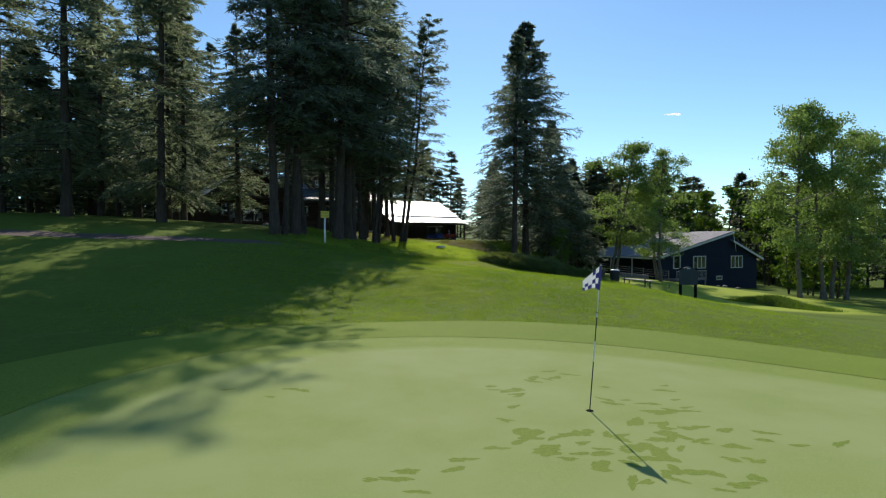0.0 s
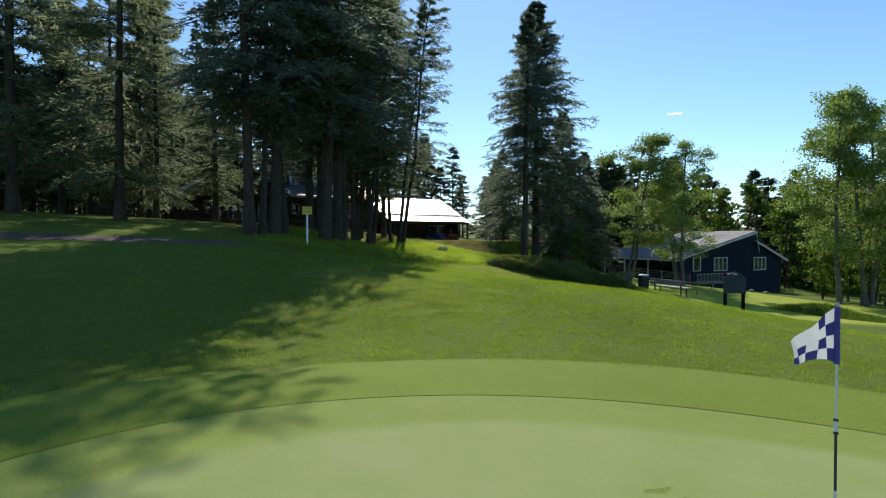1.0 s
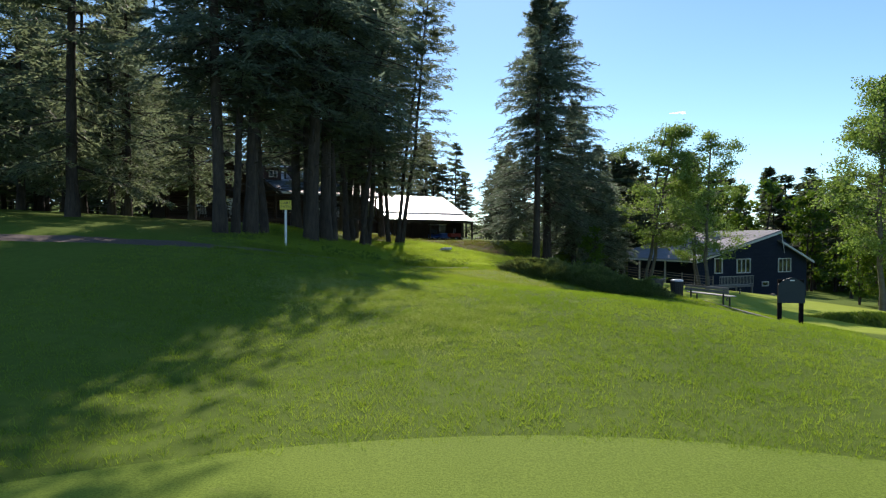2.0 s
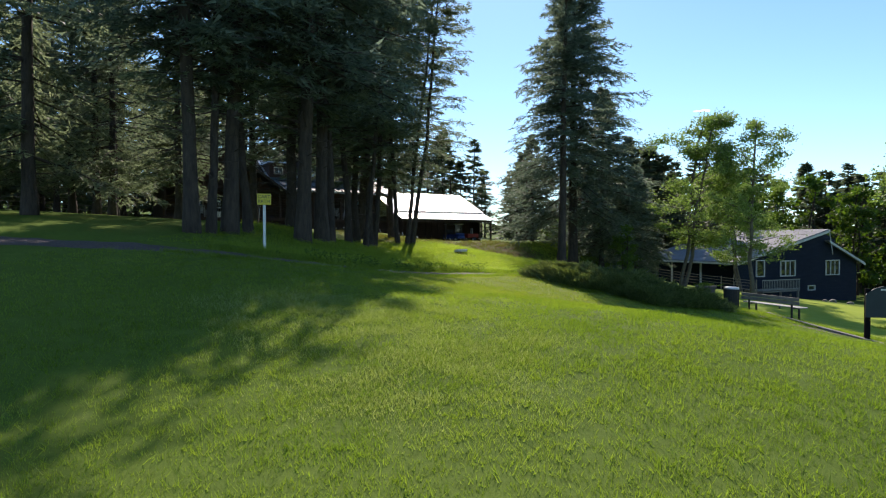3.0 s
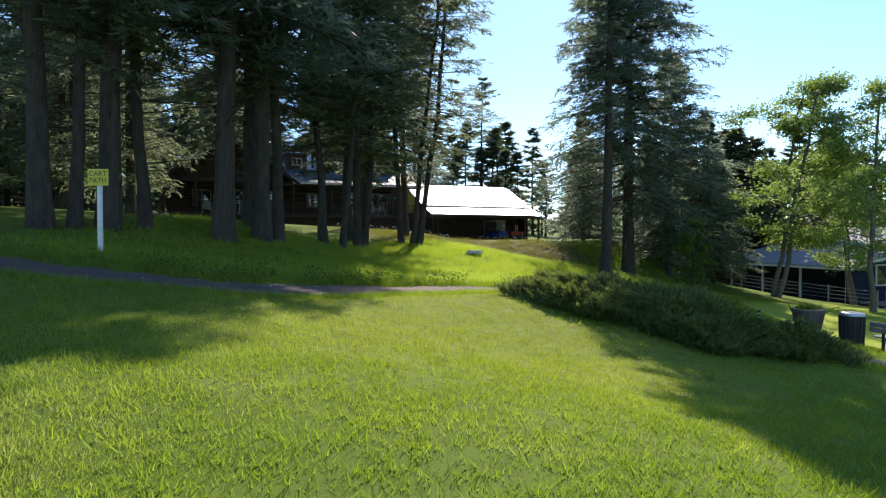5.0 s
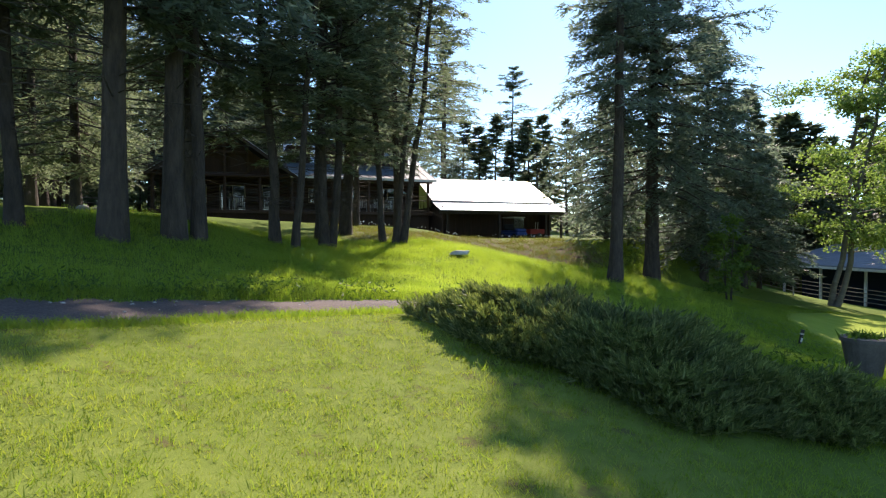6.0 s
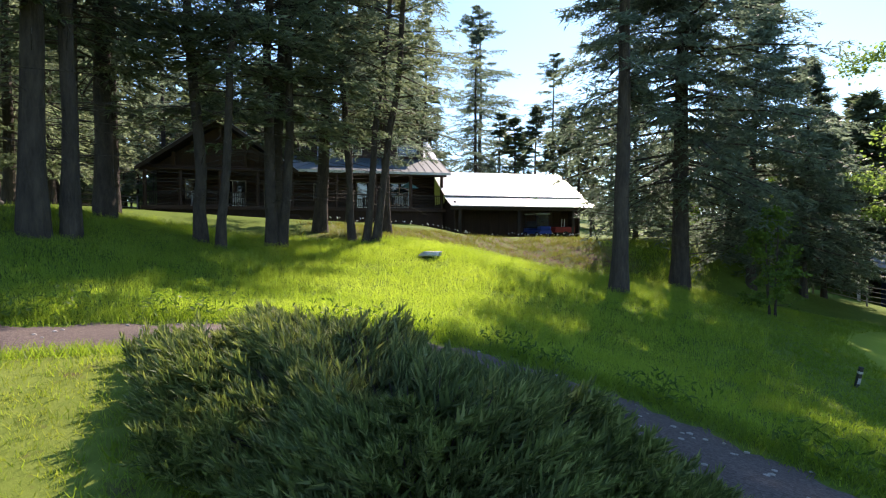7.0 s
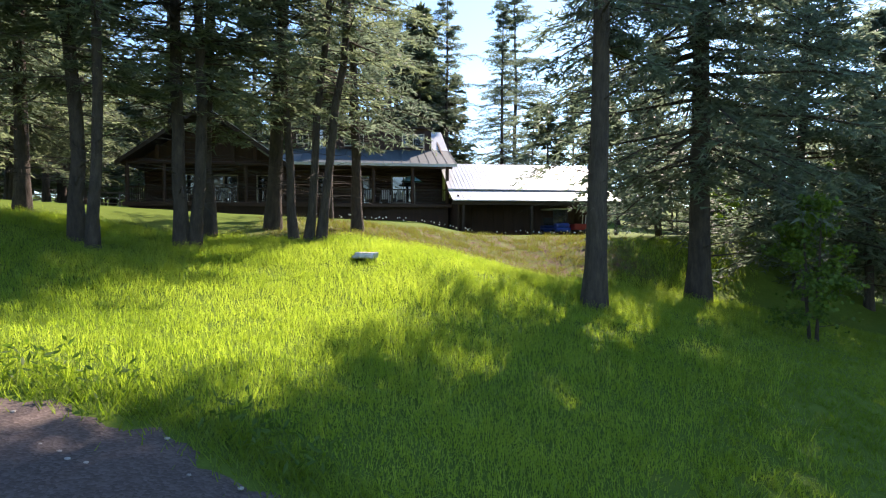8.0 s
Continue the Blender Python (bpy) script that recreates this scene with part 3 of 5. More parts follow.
    part("earth", mesh_from("mound_earth", v, f, M_GROUND, True), None, M)
    v = np.array(v)
    g = np.random.default_rng(47)
    root = v[g.integers(0, len(v), 9000)] + np.column_stack([g.normal(0, 0.14, (9000, 2)), np.full(9000, -0.05)])
    tip = root + np.column_stack([g.normal(0, 0.12, (9000, 2)), g.uniform(0.12, 0.34, 9000)])
    wide = np.column_stack([g.normal(0, 0.014, (9000, 2)), np.zeros(9000)])
    part("grass_cover", tri_soup("mound_grass", np.stack([root - wide, root + wide, tip], 1), M_SHRUBLEAF), None, M)
    edge = scatter(380000, -8, 11, 26, 42, lambda x, y: np.exp(-((path_gap(x, y) - 1.2) / 0.3) ** 2), 25)
    tagged(new("verge_grass", tri_soup("verge_grass", blades(edge, np.full(len(edge), 0.15), 0.007, 0.7, 26), M_BLADE)), "ragged grass along the edges of the gravel path", "grass", kind="stuff")


build_grass()


# ---- trees ----
def tube(points, radii, sides=9):
    """Rings of a tapering round stem: vertices and faces."""
    v, f = [], []
    for (x, y, z), r in zip(points, radii):
        for k in range(sides):
            a = 2 * math.pi * k / sides
            v.append((x + r * math.cos(a), y + r * math.sin(a), z))
    for i in range(len(points) - 1):
        for k in range(sides):
            n = (k + 1) % sides
            f.append((i * sides + k, i * sides + n, (i + 1) * sides + n, (i + 1) * sides + k))
    return v, f


def sticks(starts, ends, r):
    """Thin three-sided bars as a triangle array."""
    d = ends - starts
    side = np.cross(d, np.array([0.13, 0.2, 1.0]))
    side /= np.linalg.norm(side, axis=1)[:, None] + 1e-9
    up = np.cross(side, d)
    up /= np.linalg.norm(up, axis=1)[:, None] + 1e-9
    o = [side, -0.5 * side + 0.87 * up, -0.5 * side - 0.87 * up]
    rr = np.broadcast_to(np.asarray(r, float), (len(starts),))[:, None]
    t = []
    for i in range(3):
        j = (i + 1) % 3
        t += [np.stack([starts + o[i] * rr, starts + o[j] * rr, ends + o[i] * rr * 0.4], 1), np.stack([starts + o[j] * rr, ends + o[j] * rr * 0.4, ends + o[i] * rr * 0.4], 1)]
    return np.concatenate(t)


def conifer_meshes(name, seed, h, crown_from, reach, trunk_r, branches, twigs, needle, mat, taper=0.8, droop=0.25, gap=0.0, per=12, dead=0, slim=0.11, inner=0.15, curve=0.035):
    """Trunk, limbs and crown of a conifer: flat drooping boughs, each with side twigs clothed in needles."""
    g = np.random.default_rng(seed)
    steps = 18
    zz = np.linspace(0, h * 0.985, steps)
    bend = np.cumsum(np.cumsum(g.normal(0, curve * 0.5, (steps, 2)), 0) * 0.5 + g.normal(0, curve * 0.5, (steps, 2)), 0) * (h / 22)
    bend -= bend[0]
    bend -= np.outer(np.linspace(0, 1, steps), bend[-1]) * 0.8
    rad = trunk_r * (1 - zz / h) ** 0.8 + 0.012
    rad[0] *= 1.5
    rad[1] *= 1.06
    zz[0] = -0.4
    v, f = tube(np.column_stack([bend, zz]), rad, 11)
    trunk = mesh_from(name + "_trunk", v, f, M_BARK, True)
    q = np.sort(g.uniform(0, 1, branches)) ** 0.9
    bz = crown_from + (h * 0.985 - crown_from) * q
    length = reach * np.clip((1 - q) ** taper, 0.035, 1) * g.uniform(0.65, 1.12, branches) * (0.6 + 0.4 * np.clip(q / 0.12, 0, 1))
    if gap:
        length *= np.where(g.uniform(0, 1, branches) < gap, 0.45, 1)
    az = g.uniform(0, 2 * np.pi, branches) + np.arange(branches) * 2.4
    rise = -0.12 + 0.75 * q ** 1.3 + g.normal(0, 0.08, branches)
    out = np.stack([np.cos(az), np.sin(az), np.zeros(branches)], 1)
    root = np.column_stack([np.interp(bz, zz, bend[:, 0]), np.interp(bz, zz, bend[:, 1]), bz])

    def along(i, s):
        p = root[i] + out[i] * (length[i] * s)[:, None]
        p[:, 2] += length[i] * (rise[i] * s - droop * s ** 2 + 0.12 * s ** 4)
        return p

    i = np.arange(branches)
    st = [sticks(along(i, np.full(branches, a)), along(i, np.full(branches, b)), 0.012 + 0.012 * length * (1 - a)) for a, b in (((0, 0.5), (0.5, 0.9)) if per > 6 else ((0, 0.8),))]
    if dead:
        dz = g.uniform(crown_from * 0.35, crown_from * 1.15, dead)
        da = g.uniform(0, 2 * np.pi, dead)
        d0 = np.column_stack([np.interp(dz, zz, bend[:, 0]), np.interp(dz, zz, bend[:, 1]), dz])
        dl = reach * g.uniform(0.2, 0.75, dead)
        d1 = d0 + np.column_stack([np.cos(da) * dl * 0.6, np.sin(da) * dl * 0.6, dl * 0.06])
        d2 = d1 + np.column_stack([np.cos(da) * dl * 0.4, np.sin(da) * dl * 0.4, -dl * 0.16])
        st += [sticks(d0, d1, 0.022), sticks(d1, d2, 0.012)]
    limbs = tri_soup(name + "_limbs", np.concatenate(st), M_BARK)
    # side twigs, swept forward and hanging a little, in a ragged plane
    n = branches * twigs
    bi = np.repeat(i, twigs)
    s = inner + (1 - inner) * np.tile((np.arange(twigs) + 0.5) / twigs, branches) + g.normal(0, 0.5 / twigs, n)
    s = np.clip(s, 0.06, 1.0)
    c = along(bi, s)
    hand = np.where(np.tile(np.arange(twigs), branches) % 2 == 0, 1.0, -1.0)
    side = np.stack([-out[bi, 1], out[bi, 0], np.zeros(n)], 1) * hand[:, None]
    tl = length[bi] * (0.42 * (1.08 - s) + 0.10) * g.uniform(0.55, 1.25, n) + 0.08
    td = side * g.uniform(0.5, 1.0, n)[:, None] + out[bi] * g.uniform(0.45, 1.0, n)[:, None] + g.normal(0, 0.16, (n, 3))
    td[:, 2] += rise[bi] * 0.5 - droop * s * 0.9 - 0.08
    td /= np.linalg.norm(td, axis=1)[:, None]
    m = n * per
    k = np.repeat(np.arange(n), per)
    u = np.tile((np.arange(per) + 0.3) / per, n)
    o = c[k] + td[k] * (tl[k] * u)[:, None] + g.normal(0, 0.035, (m, 3))
    o[:, 2] -= 0.18 * tl[k] * u ** 2
    flat = np.cross(td[k], np.array([0, 0, 1.0]))
    flat /= np.linalg.norm(flat, axis=1)[:, None] + 1e-9
    d = td[k] * g.uniform(0.5, 1.0, m)[:, None] + flat * g.uniform(-0.8, 0.8, m)[:, None] + g.normal(0, 0.28, (m, 3))
    d /= np.linalg.norm(d, axis=1)[:, None]
    w = np.cross(d, g.normal(0, 0.7, (m, 3)) + np.array([0, 0, 1.0]))
    w /= np.linalg.norm(w, axis=1)[:, None] + 1e-9
    l = needle * g.uniform(0.6, 1.3, m)
    crown = tri_soup(name + "_crown", np.stack([o - w * (l * slim)[:, None], o + w * (l * slim)[:, None], o + d * l[:, None]], 1), mat)
    return (("trunk", trunk), ("branchwork", limbs), ("crown", crown))


def broadleaf_meshes(name, seed, h, crown_from, reach, trunk_r, leaves, leaf, mat, bark, stems=1):
    """A slender leafy tree: trunk, forking limbs, and small leaves gathered round the twigs."""
    g = np.random.default_rng(seed)
    tv, tf = [], []
    s0, s1, rr, tips = [], [], [], []
    for k in range(stems):
        steps = 10
        zz = np.linspace(-0.3, h * g.uniform(0.9, 1.0), steps)
        off = g.normal(0, 0.5, 2) * (stems > 1)
        lean = np.cumsum(g.normal(0, 0.10, (steps, 2)), 0) + np.outer(np.linspace(0, 1, steps), g.normal(0, 0.9, 2) * (stems > 1))
        pts = np.column_stack([lean - lean[0] + off, zz])
        rad = trunk_r * (1 - zz / (h * 1.05)) ** 0.7 + 0.015
        rad[0] *= 1.3
        v, f = tube(pts, rad, 8)
        tf += [tuple(a + len(tv) for a in q) for q in f]
        tv += v
        nb = 26 // stems + 5
        for b in range(nb):
            q = (b + g.uniform(0, 1)) / nb
            z = crown_from + (h * 0.96 - crown_from) * q
            p = np.array([np.interp(z, zz, pts[:, 0]), np.interp(z, zz, pts[:, 1]), z])
            a = g.uniform(0, 2 * np.pi)
            l = reach * (0.35 + 0.75 * math.sin(math.pi * min(1, 0.18 + 0.82 * q))) * g.uniform(0.55, 1.1) * (1 - 0.35 * q)
            d = np.array([math.cos(a), math.sin(a), 0.2 + 0.55 * q])
            m1 = p + d * l * 0.55
            e1 = m1 + (d * np.array([1, 1, 0.5]) + g.normal(0, 0.25, 3)) * l * 0.45
            s0 += [p, m1]
            s1 += [m1, e1]
            rr += [0.012 + 0.014 * l, 0.008 + 0.006 * l]
            for _ in range(5):
                u = g.uniform(0.35, 1)
                q0 = p + (m1 - p) * min(1, u * 2) if u < 0.5 else m1 + (e1 - m1) * (2 * u - 1)
                q1 = q0 + g.normal(0, 0.42, 3) * max(0.6, l * 0.35)
                s0.append(q0)
                s1.append(q1)
                rr.append(0.008)
                tips.append((q0 + q1) / 2)
                tips.append(q1)
            tips.append(e1)
    trunk = mesh_from(name + "_trunk", tv, tf, bark, True)
    limbs = tri_soup(name + "_limbs", sticks(np.array(s0), np.array(s1), np.array(rr)), bark)
    tips = np.array(tips)
    weight = g.uniform(0.4, 1.0, len(tips))
    pick = g.choice(len(tips), leaves, p=weight / weight.sum())
    c = tips[pick] + g.normal(0, 1, (leaves, 3)) * np.array([0.25, 0.25, 0.2]) * (reach / 3.0)
    # most leaves gather in rounded sprays, fuller on the upper side
    spray = tips[g.choice(len(tips), max(60, int(len(tips) * 0.36)), replace=False)]
    big = g.uniform(0.4, 0.95, len(spray)) * (reach / 4.0)
    j = g.choice(len(spray), leaves, p=big ** 2 / (big ** 2).sum())
    e = g.normal(0, 1, (leaves, 3))
    e *= (g.uniform(0, 1, leaves) ** 0.45 / np.linalg.norm(e, axis=1))[:, None]
    e[:, 2] = np.abs(e[:, 2] + 0.3) * 0.75 - 0.2
    c = np.where((g.uniform(0, 1, leaves) < 0.8)[:, None], spray[j] + e * big[j][:, None], c)
    d = g.normal(0, 1, (leaves, 3))
    d[:, 2] -= 0.5
    d /= np.linalg.norm(d, axis=1)[:, None]
    w = np.cross(d, g.normal(0, 1, (leaves, 3)))
    w /= np.linalg.norm(w, axis=1)[:, None] + 1e-9
    l = (leaf * g.uniform(0.6, 1.3, leaves))[:, None]
    m = c + d * l * 0.5
    quad = np.concatenate([np.stack([c, m + w * l * 0.42, c + d * l], 1), np.stack([c, c + d * l, m - w * l * 0.42], 1)])
    return (("trunk", trunk), ("branchwork", limbs), ("crown", tri_soup(name + "_crown", quad, mat)))


def plant(name, meshes, x, y, label, category, group="", size=1.0, turn=0.0, lean=(0, 0), wide=1.0, sink=0.1):
    """Sets a tree of the given meshes on the ground."""
    ob = thing(name, pose(x, y, hz(x, y) - sink, lean[0], lean[1], 0) @ pose(0, 0, 0, 0, 0, turn) @ Matrix.Diagonal((size * wide, size * wide, size, 1)), label, category, group)
    for kind, me in meshes:
        p = new(kind, me)
        p.parent = ob
    return ob


FIR = [conifer_meshes("fir_%d" % k, 40 + k, 25, 4.6, 4.7, 0.22, 135, 15, 0.28, M_FIR, 0.7, 0.3, 0.35, 11, 16, 0.12) for k in range(3)]
LOWFIR = [conifer_meshes("low_fir_%d" % k, 70 + k, 18, 1.9, 4.2, 0.21, 130, 17, 0.28, M_PINE, 0.75, 0.36, 0.2, 11, 8, 0.13) for k in range(2)]
PINE = [conifer_meshes("pine_%d" % k, 60 + k, 25, 5.0, 4.3, 0.17, 125, 13, 0.28, M_PINE, 0.45, 0.12, 0.35, 12, 22, 0.12, 0.35, 0.06) for k in range(3)]
SPRUCE = conifer_meshes("spruce", 80, 24.6, 4.3, 6.9, 0.36, 330, 20, 0.29, M_FIR, 0.68, 0.36, 0.3, 15, 34, 0.13, 0.2)
DENSE = [conifer_meshes("dense_fir_%d" % k, 51 + k, 25, 4.4, 4.3, 0.18, 140, 14, 0.28, M_FIR, 0.5, 0.3, 0.45, 12, 16, 0.125) for k in range(2)]
LONE = conifer_meshes("lone_fir", 68, 20, 6.4, 3.0, 0.26, 150, 15, 0.26, M_FIR, 0.55, 0.25, 0.35, 12, 26, 0.11)
THINPINE = [conifer_meshes("thin_pine_%d" % k, 64 + k, 25, 6.0, 3.7, 0.15, 120, 13, 0.25, M_PINE, 0.4, 0.12, 0.35, 12, 22, 0.12, 0.4, 0.075) for k in range(2)]
YOUNG = conifer_meshes("young_spruce", 82, 11, 0.8, 3.5, 0.14, 150, 15, 0.27, M_FIR, 0.85, 0.28, 0.1, 11, 0, 0.13)
FARTREE = [(lambda m: (m[0], m[2]))(conifer_meshes("far_conifer_%d" % k, 90 + k, 18, 1.0 + k, 3.7, 0.17, 66, 9, 0.72, M_FARFIR, 0.8, 0.3, 0.15, 3, 0, 0.22)) for k in range(3)]
ASPEN = [broadleaf_meshes("aspen_%d" % k, 110 + k, 14, 2.8, 4.0, 0.15 - 0.03 * k, 13500 + 6500 * k, 0.145, M_ASPEN, M_ASPENBARK, 1 + k) for k in range(2)]
BROAD = [broadleaf_meshes("broadleaf_%d" % k, 120 + k, 13, 1.5, 3.8, 0.15, 4000, 0.38, M_SHRUBLEAF, M_BARK, 2) for k in range(2)]

# conifers in the group between the path and the log house: x, y, kind, size, lean east, lean north, spread
GROVE = [
    (-10.2, 34.7, "d0", 1.36, -1, 0, 1.0), (-9.8, 35.4, "p1", 0.95, 1, 1, 1.0), (-9.4, 36.2, "d0", 1.42, 2, 0, 1.05), (-9.1, 37.4, "p0", 1.0, -2, 0, 1.0),
    (-7.1, 38.5, "d1", 1.4, 1.5, 0, 1.15), (-6.7, 40.4, "f1", 1.25, 0, 0, 1.0), (-6.5, 41.2, "p2", 1.1, -2, 0, 1.0), (-8.2, 42.4, "p1", 1.0, -1, 1, 1.1), (-9.4, 44.5, "f0", 1.0, 0, 0, 1.25), (-12.6, 47.4, "f2", 0.85, 0, 0, 1.2),
    (-6.5, 45.6, "p0", 0.8, -5, 0, 1.35), (-5.5, 45.4, "t0", 0.7, 5, 0, 1.3), (-5.75, 48.3, "p1", 0.82, 0, 0, 1.4), (-5.6, 48.6, "p2", 0.75, 4, 0, 1.35), (-7.0, 50.4, "p0", 0.9, 2, 0, 1.4), (-7.4, 54.0, "f2", 0.95, 5, 0, 1.35),
    (-4.45, 51.9, "t0", 0.8, -4, 0, 1.2), (-3.85, 51.9, "t1", 0.78, 7, 0, 1.2), (-3.55, 52.2, "t0", 0.84, 7, 0, 1.2), (-5.6, 57.4, "f1", 0.84, -1, 0, 1.2), (-9.6, 60.5, "p1", 0.95, 0, 0, 1.1),
    (-18.0, 36.6, "l0", 1.2, 0, 0, 1.0), (-25.0, 38.0, "l1", 1.45, 0, 0, 1.0), (-16.5, 46.0, "l1", 0.9, 0, 0, 1.1), (-24.0, 50.0, "f1", 1.0, 0, 0, 1.0), (-22.0, 48.5, "l0", 1.05, 0, 0, 1.0), (-27.5, 46, "l1", 1.1, 0, 0, 1.0),
]
BACKROW = [(-31, 40, 0, 1.2), (-27.5, 58.5, 1, 1.2), (-25, 53.5, 0, 1.2), (-29.5, 55.5, 1, 1.25)]
for x, y, kind, size, le, ln, wide in GROVE:
    which = {"f": FIR, "p": PINE, "l": LOWFIR, "d": DENSE, "t": THINPINE}[kind[0]]
    word = "tall dark fir with drooping limbs, bare lower trunk" if kind[0] in "fld" else "tall slender pine with a bare trunk and thin crown"
    plant("fir_tree" if kind[0] in "fld" else "pine_tree", which[int(kind[1])], x, y, word, "tree", "conifers of the grove", size, (x * 97 + y * 41) % 360, (-ln, le), wide)
for x, y, k, size in BACKROW:
    plant("fir_tree", LOWFIR[k], x, y, "dark fir with boughs nearly to the ground", "tree", "conifers of the grove", size, (x * 97 + y * 41) % 360)
plant("spruce_tree", SPRUCE, 8.35, 57.9, "large dense dark spruce standing alone on the bank", "tree", size=1.0, turn=20, lean=(0, 0.0))
plant("fir_tree", LONE, 6.25, 50.6, "tall conifer with a bare lower trunk in tall grass", "tree", turn=200, lean=(0, 1.2))
for x, y, s, turn in [(11.9, 63.5, 1.45, 70), (14.6, 65.5, 1.15, 10), (6.2, 66.0, 0.9, 200), (16.2, 68.5, 1.0, 130), (11.5, 70, 0.9, 250)]:
    plant("spruce_tree", YOUNG, x, y, "smaller dark spruce behind the large one", "tree", "young spruces", s, turn)


# ---- woods behind ----
def build_woods():
    g = np.random.default_rng(5)
    spots = []
    def strip(n, x0, x1, y0, y1, small, big):
        for _ in range(n):
            spots.append((g.uniform(x0, x1), g.uniform(y0, y1), g.uniform(small, big)))
    strip(36, -80, -32, 52, 85, 0.75, 1.05)
    strip(44, -70, -14, 84, 110, 0.8, 1.25)
    strip(8, -55, -36, 34, 50, 0.9, 1.2)
    strip(20, -75, -27, 70, 90, 0.3, 0.6)
    strip(16, 6, 34, 86, 94, 0.22, 0.4)
    strip(16, -14, 10, 98, 118, 0.6, 0.95)
    strip(26, 6, 36, 92, 115, 0.55, 0.85)
    strip(16, 17, 34, 84, 100, 0.68, 0.95)
    strip(26, 22, 75, 100, 122, 0.72, 0.95)
    strip(46, 32, 115, 94, 125, 0.75, 1.1)
    strip(10, 60, 90, 60, 95, 0.6, 0.95)
    strip(18, -120, 130, 125, 160, 1.0, 1.3)
    for i, (x, y, s) in enumerate(spots):
        plant("far_conifer", FARTREE[i % 3], x, y, "dark conifer in the woods behind", "tree", "woods", s, g.uniform(0, 360), wide=g.uniform(1.15, 1.65))


build_woods()
for x, y, k, s in [(-16, 88, 0, 0.95), (-21, 85, 1, 1.05), (-26, 81, 2, 0.9), (-31, 77, 0, 1.0), (-35, 71, 1, 0.95), (-12, 93, 2, 0.9), (-39, 64, 0, 1.0), (-34, 60, 2, 0.85)]:
    plant("fir_tree", FIR[k], x, y, "tall dark fir behind the log house", "tree", "firs behind the house", s, (x * 53 + y * 31) % 360, wide=1.15)
plant("fir_tree", DENSE[0], -17.6, 113, "tall dark fir behind the shed", "tree", size=1.24, turn=10, wide=1.5)
plant("fir_tree", DENSE[0], -6.3, 110, "tall dark fir behind the shed", "tree", size=0.94, turn=140, wide=1.35)

# ---- aspens by the navy house ----
for x, y, k, s, turn in [(19.6, 64.0, 1, 1.05, 0), (22.6, 59.2, 0, 0.98, 120), (33.5, 53.5, 0, 1.3, 40), (36.3, 54.5, 1, 1.3, 250), (38.5, 56.5, 0, 1.25, 300), (41, 58.0, 1, 1.25, 80), (24.5, 66, 1, 0.8, 200), (44, 56, 0, 1.2, 10)]:
    plant("aspen_tree", ASPEN[k], x, y, "slender pale-barked aspen with bright green leaves", "tree", "aspens", s, turn, wide=1.25 if x < 20 else 1.0)
for x, y, k, s, turn in [(40, 62, 0, 0.55, 0), (46, 66, 1, 0.7, 50), (50, 80, 0, 0.8, 100), (38, 93, 1, 1.05, 60), (45, 92, 0, 1.15, 10), (52, 92, 1, 1.1, 80), (33, 94, 0, 1.0, 200), (59, 92, 0, 1.2, 140), (66, 95, 1, 1.2, 300), (42, 61, 1, 0.6, 200), (36.5, 60, 0, 0.5, 90), (11.3, 54.0, 1, 0.3, 10), (14.5, 70, 1, 0.5, 10), (10, 76, 0, 0.4, 60)]:
    plant("broadleaf_tree", BROAD[k], x, y, "leafy green tree at the edge of the woods", "tree", "broadleaf trees", s, turn)


# ---- log house ----
def window(parent, x0, x1, z0, z1, y, frame_mat, panes=2, fr=0.06):
    """A framed window facing -y, with its panes."""
    bm = bmesh.new()
    box(bm, x0 - fr, x0, y - 0.05, y + 0.06, z0 - fr, z1 + fr)
    box(bm, x1, x1 + fr, y - 0.05, y + 0.06, z0 - fr, z1 + fr)
    box(bm, x0, x1, y - 0.05, y + 0.06, z1, z1 + fr)
    box(bm, x0, x1, y - 0.07, y + 0.06, z0 - fr, z0)
    step = (x1 - x0) / panes
    for k in range(1, panes):
        box(bm, x0 + k * step - fr * 0.4, x0 + k * step + fr * 0.4, y - 0.04, y + 0.05, z0, z1)
    w = part("window", bm, frame_mat, parent)
    for k in range(panes):
        boxed("pane", M_GLASS, w, x0 + k * step + fr * 0.4, x0 + (k + 1) * step - fr * 0.4, y, y + 0.012, z0, z1)
    return w


def log_wall(parent, x0, x1, y, z0, z1, holes, r=0.13):
    """Courses of round logs, cut where windows and doors are."""
    z = z0 + r
    while z < z1:
        cuts = sorted((a, b) for a, b, lo, hi in holes if lo - r * 0.6 < z < hi + r * 0.6)
        x = x0
        for a, b in cuts + [(x1, x1)]:
            if a - x > 0.15:
                rodded("log", M_LOG, parent, (x, y, z), (a, y, z), r, sides=10)
            x = max(x, b)
        z += r * 1.85


def roof_slab(name, mat, parent, a, b, c, d, thick=0.08, label=""):
    bm = bmesh.new()
    plank(bm, (a, b, c, d), thick)
    return part(name, bm, mat, parent, label)


def seams(parent, mat, a, b, c, d, step, proud=0.022):
    """Standing ribs on a roof slope: a-b the eave, d-c the ridge."""
    a, b, c, d = (Vector(v) for v in (a, b, c, d))
    n = max(2, round((b - a).length / step))
    up = (b - a).cross(d - a).normalized()
    up = up if up.z > 0 else -up
    side = (b - a).normalized() * 0.018
    for k in range(n + 1):
        p, q = a.lerp(b, k / n), d.lerp(c, k / n)
        bm = bmesh.new()
        plank(bm, (p - side, p + side, q + side, q - side), 1, up * proud)
        part("rib", bm, mat, parent)


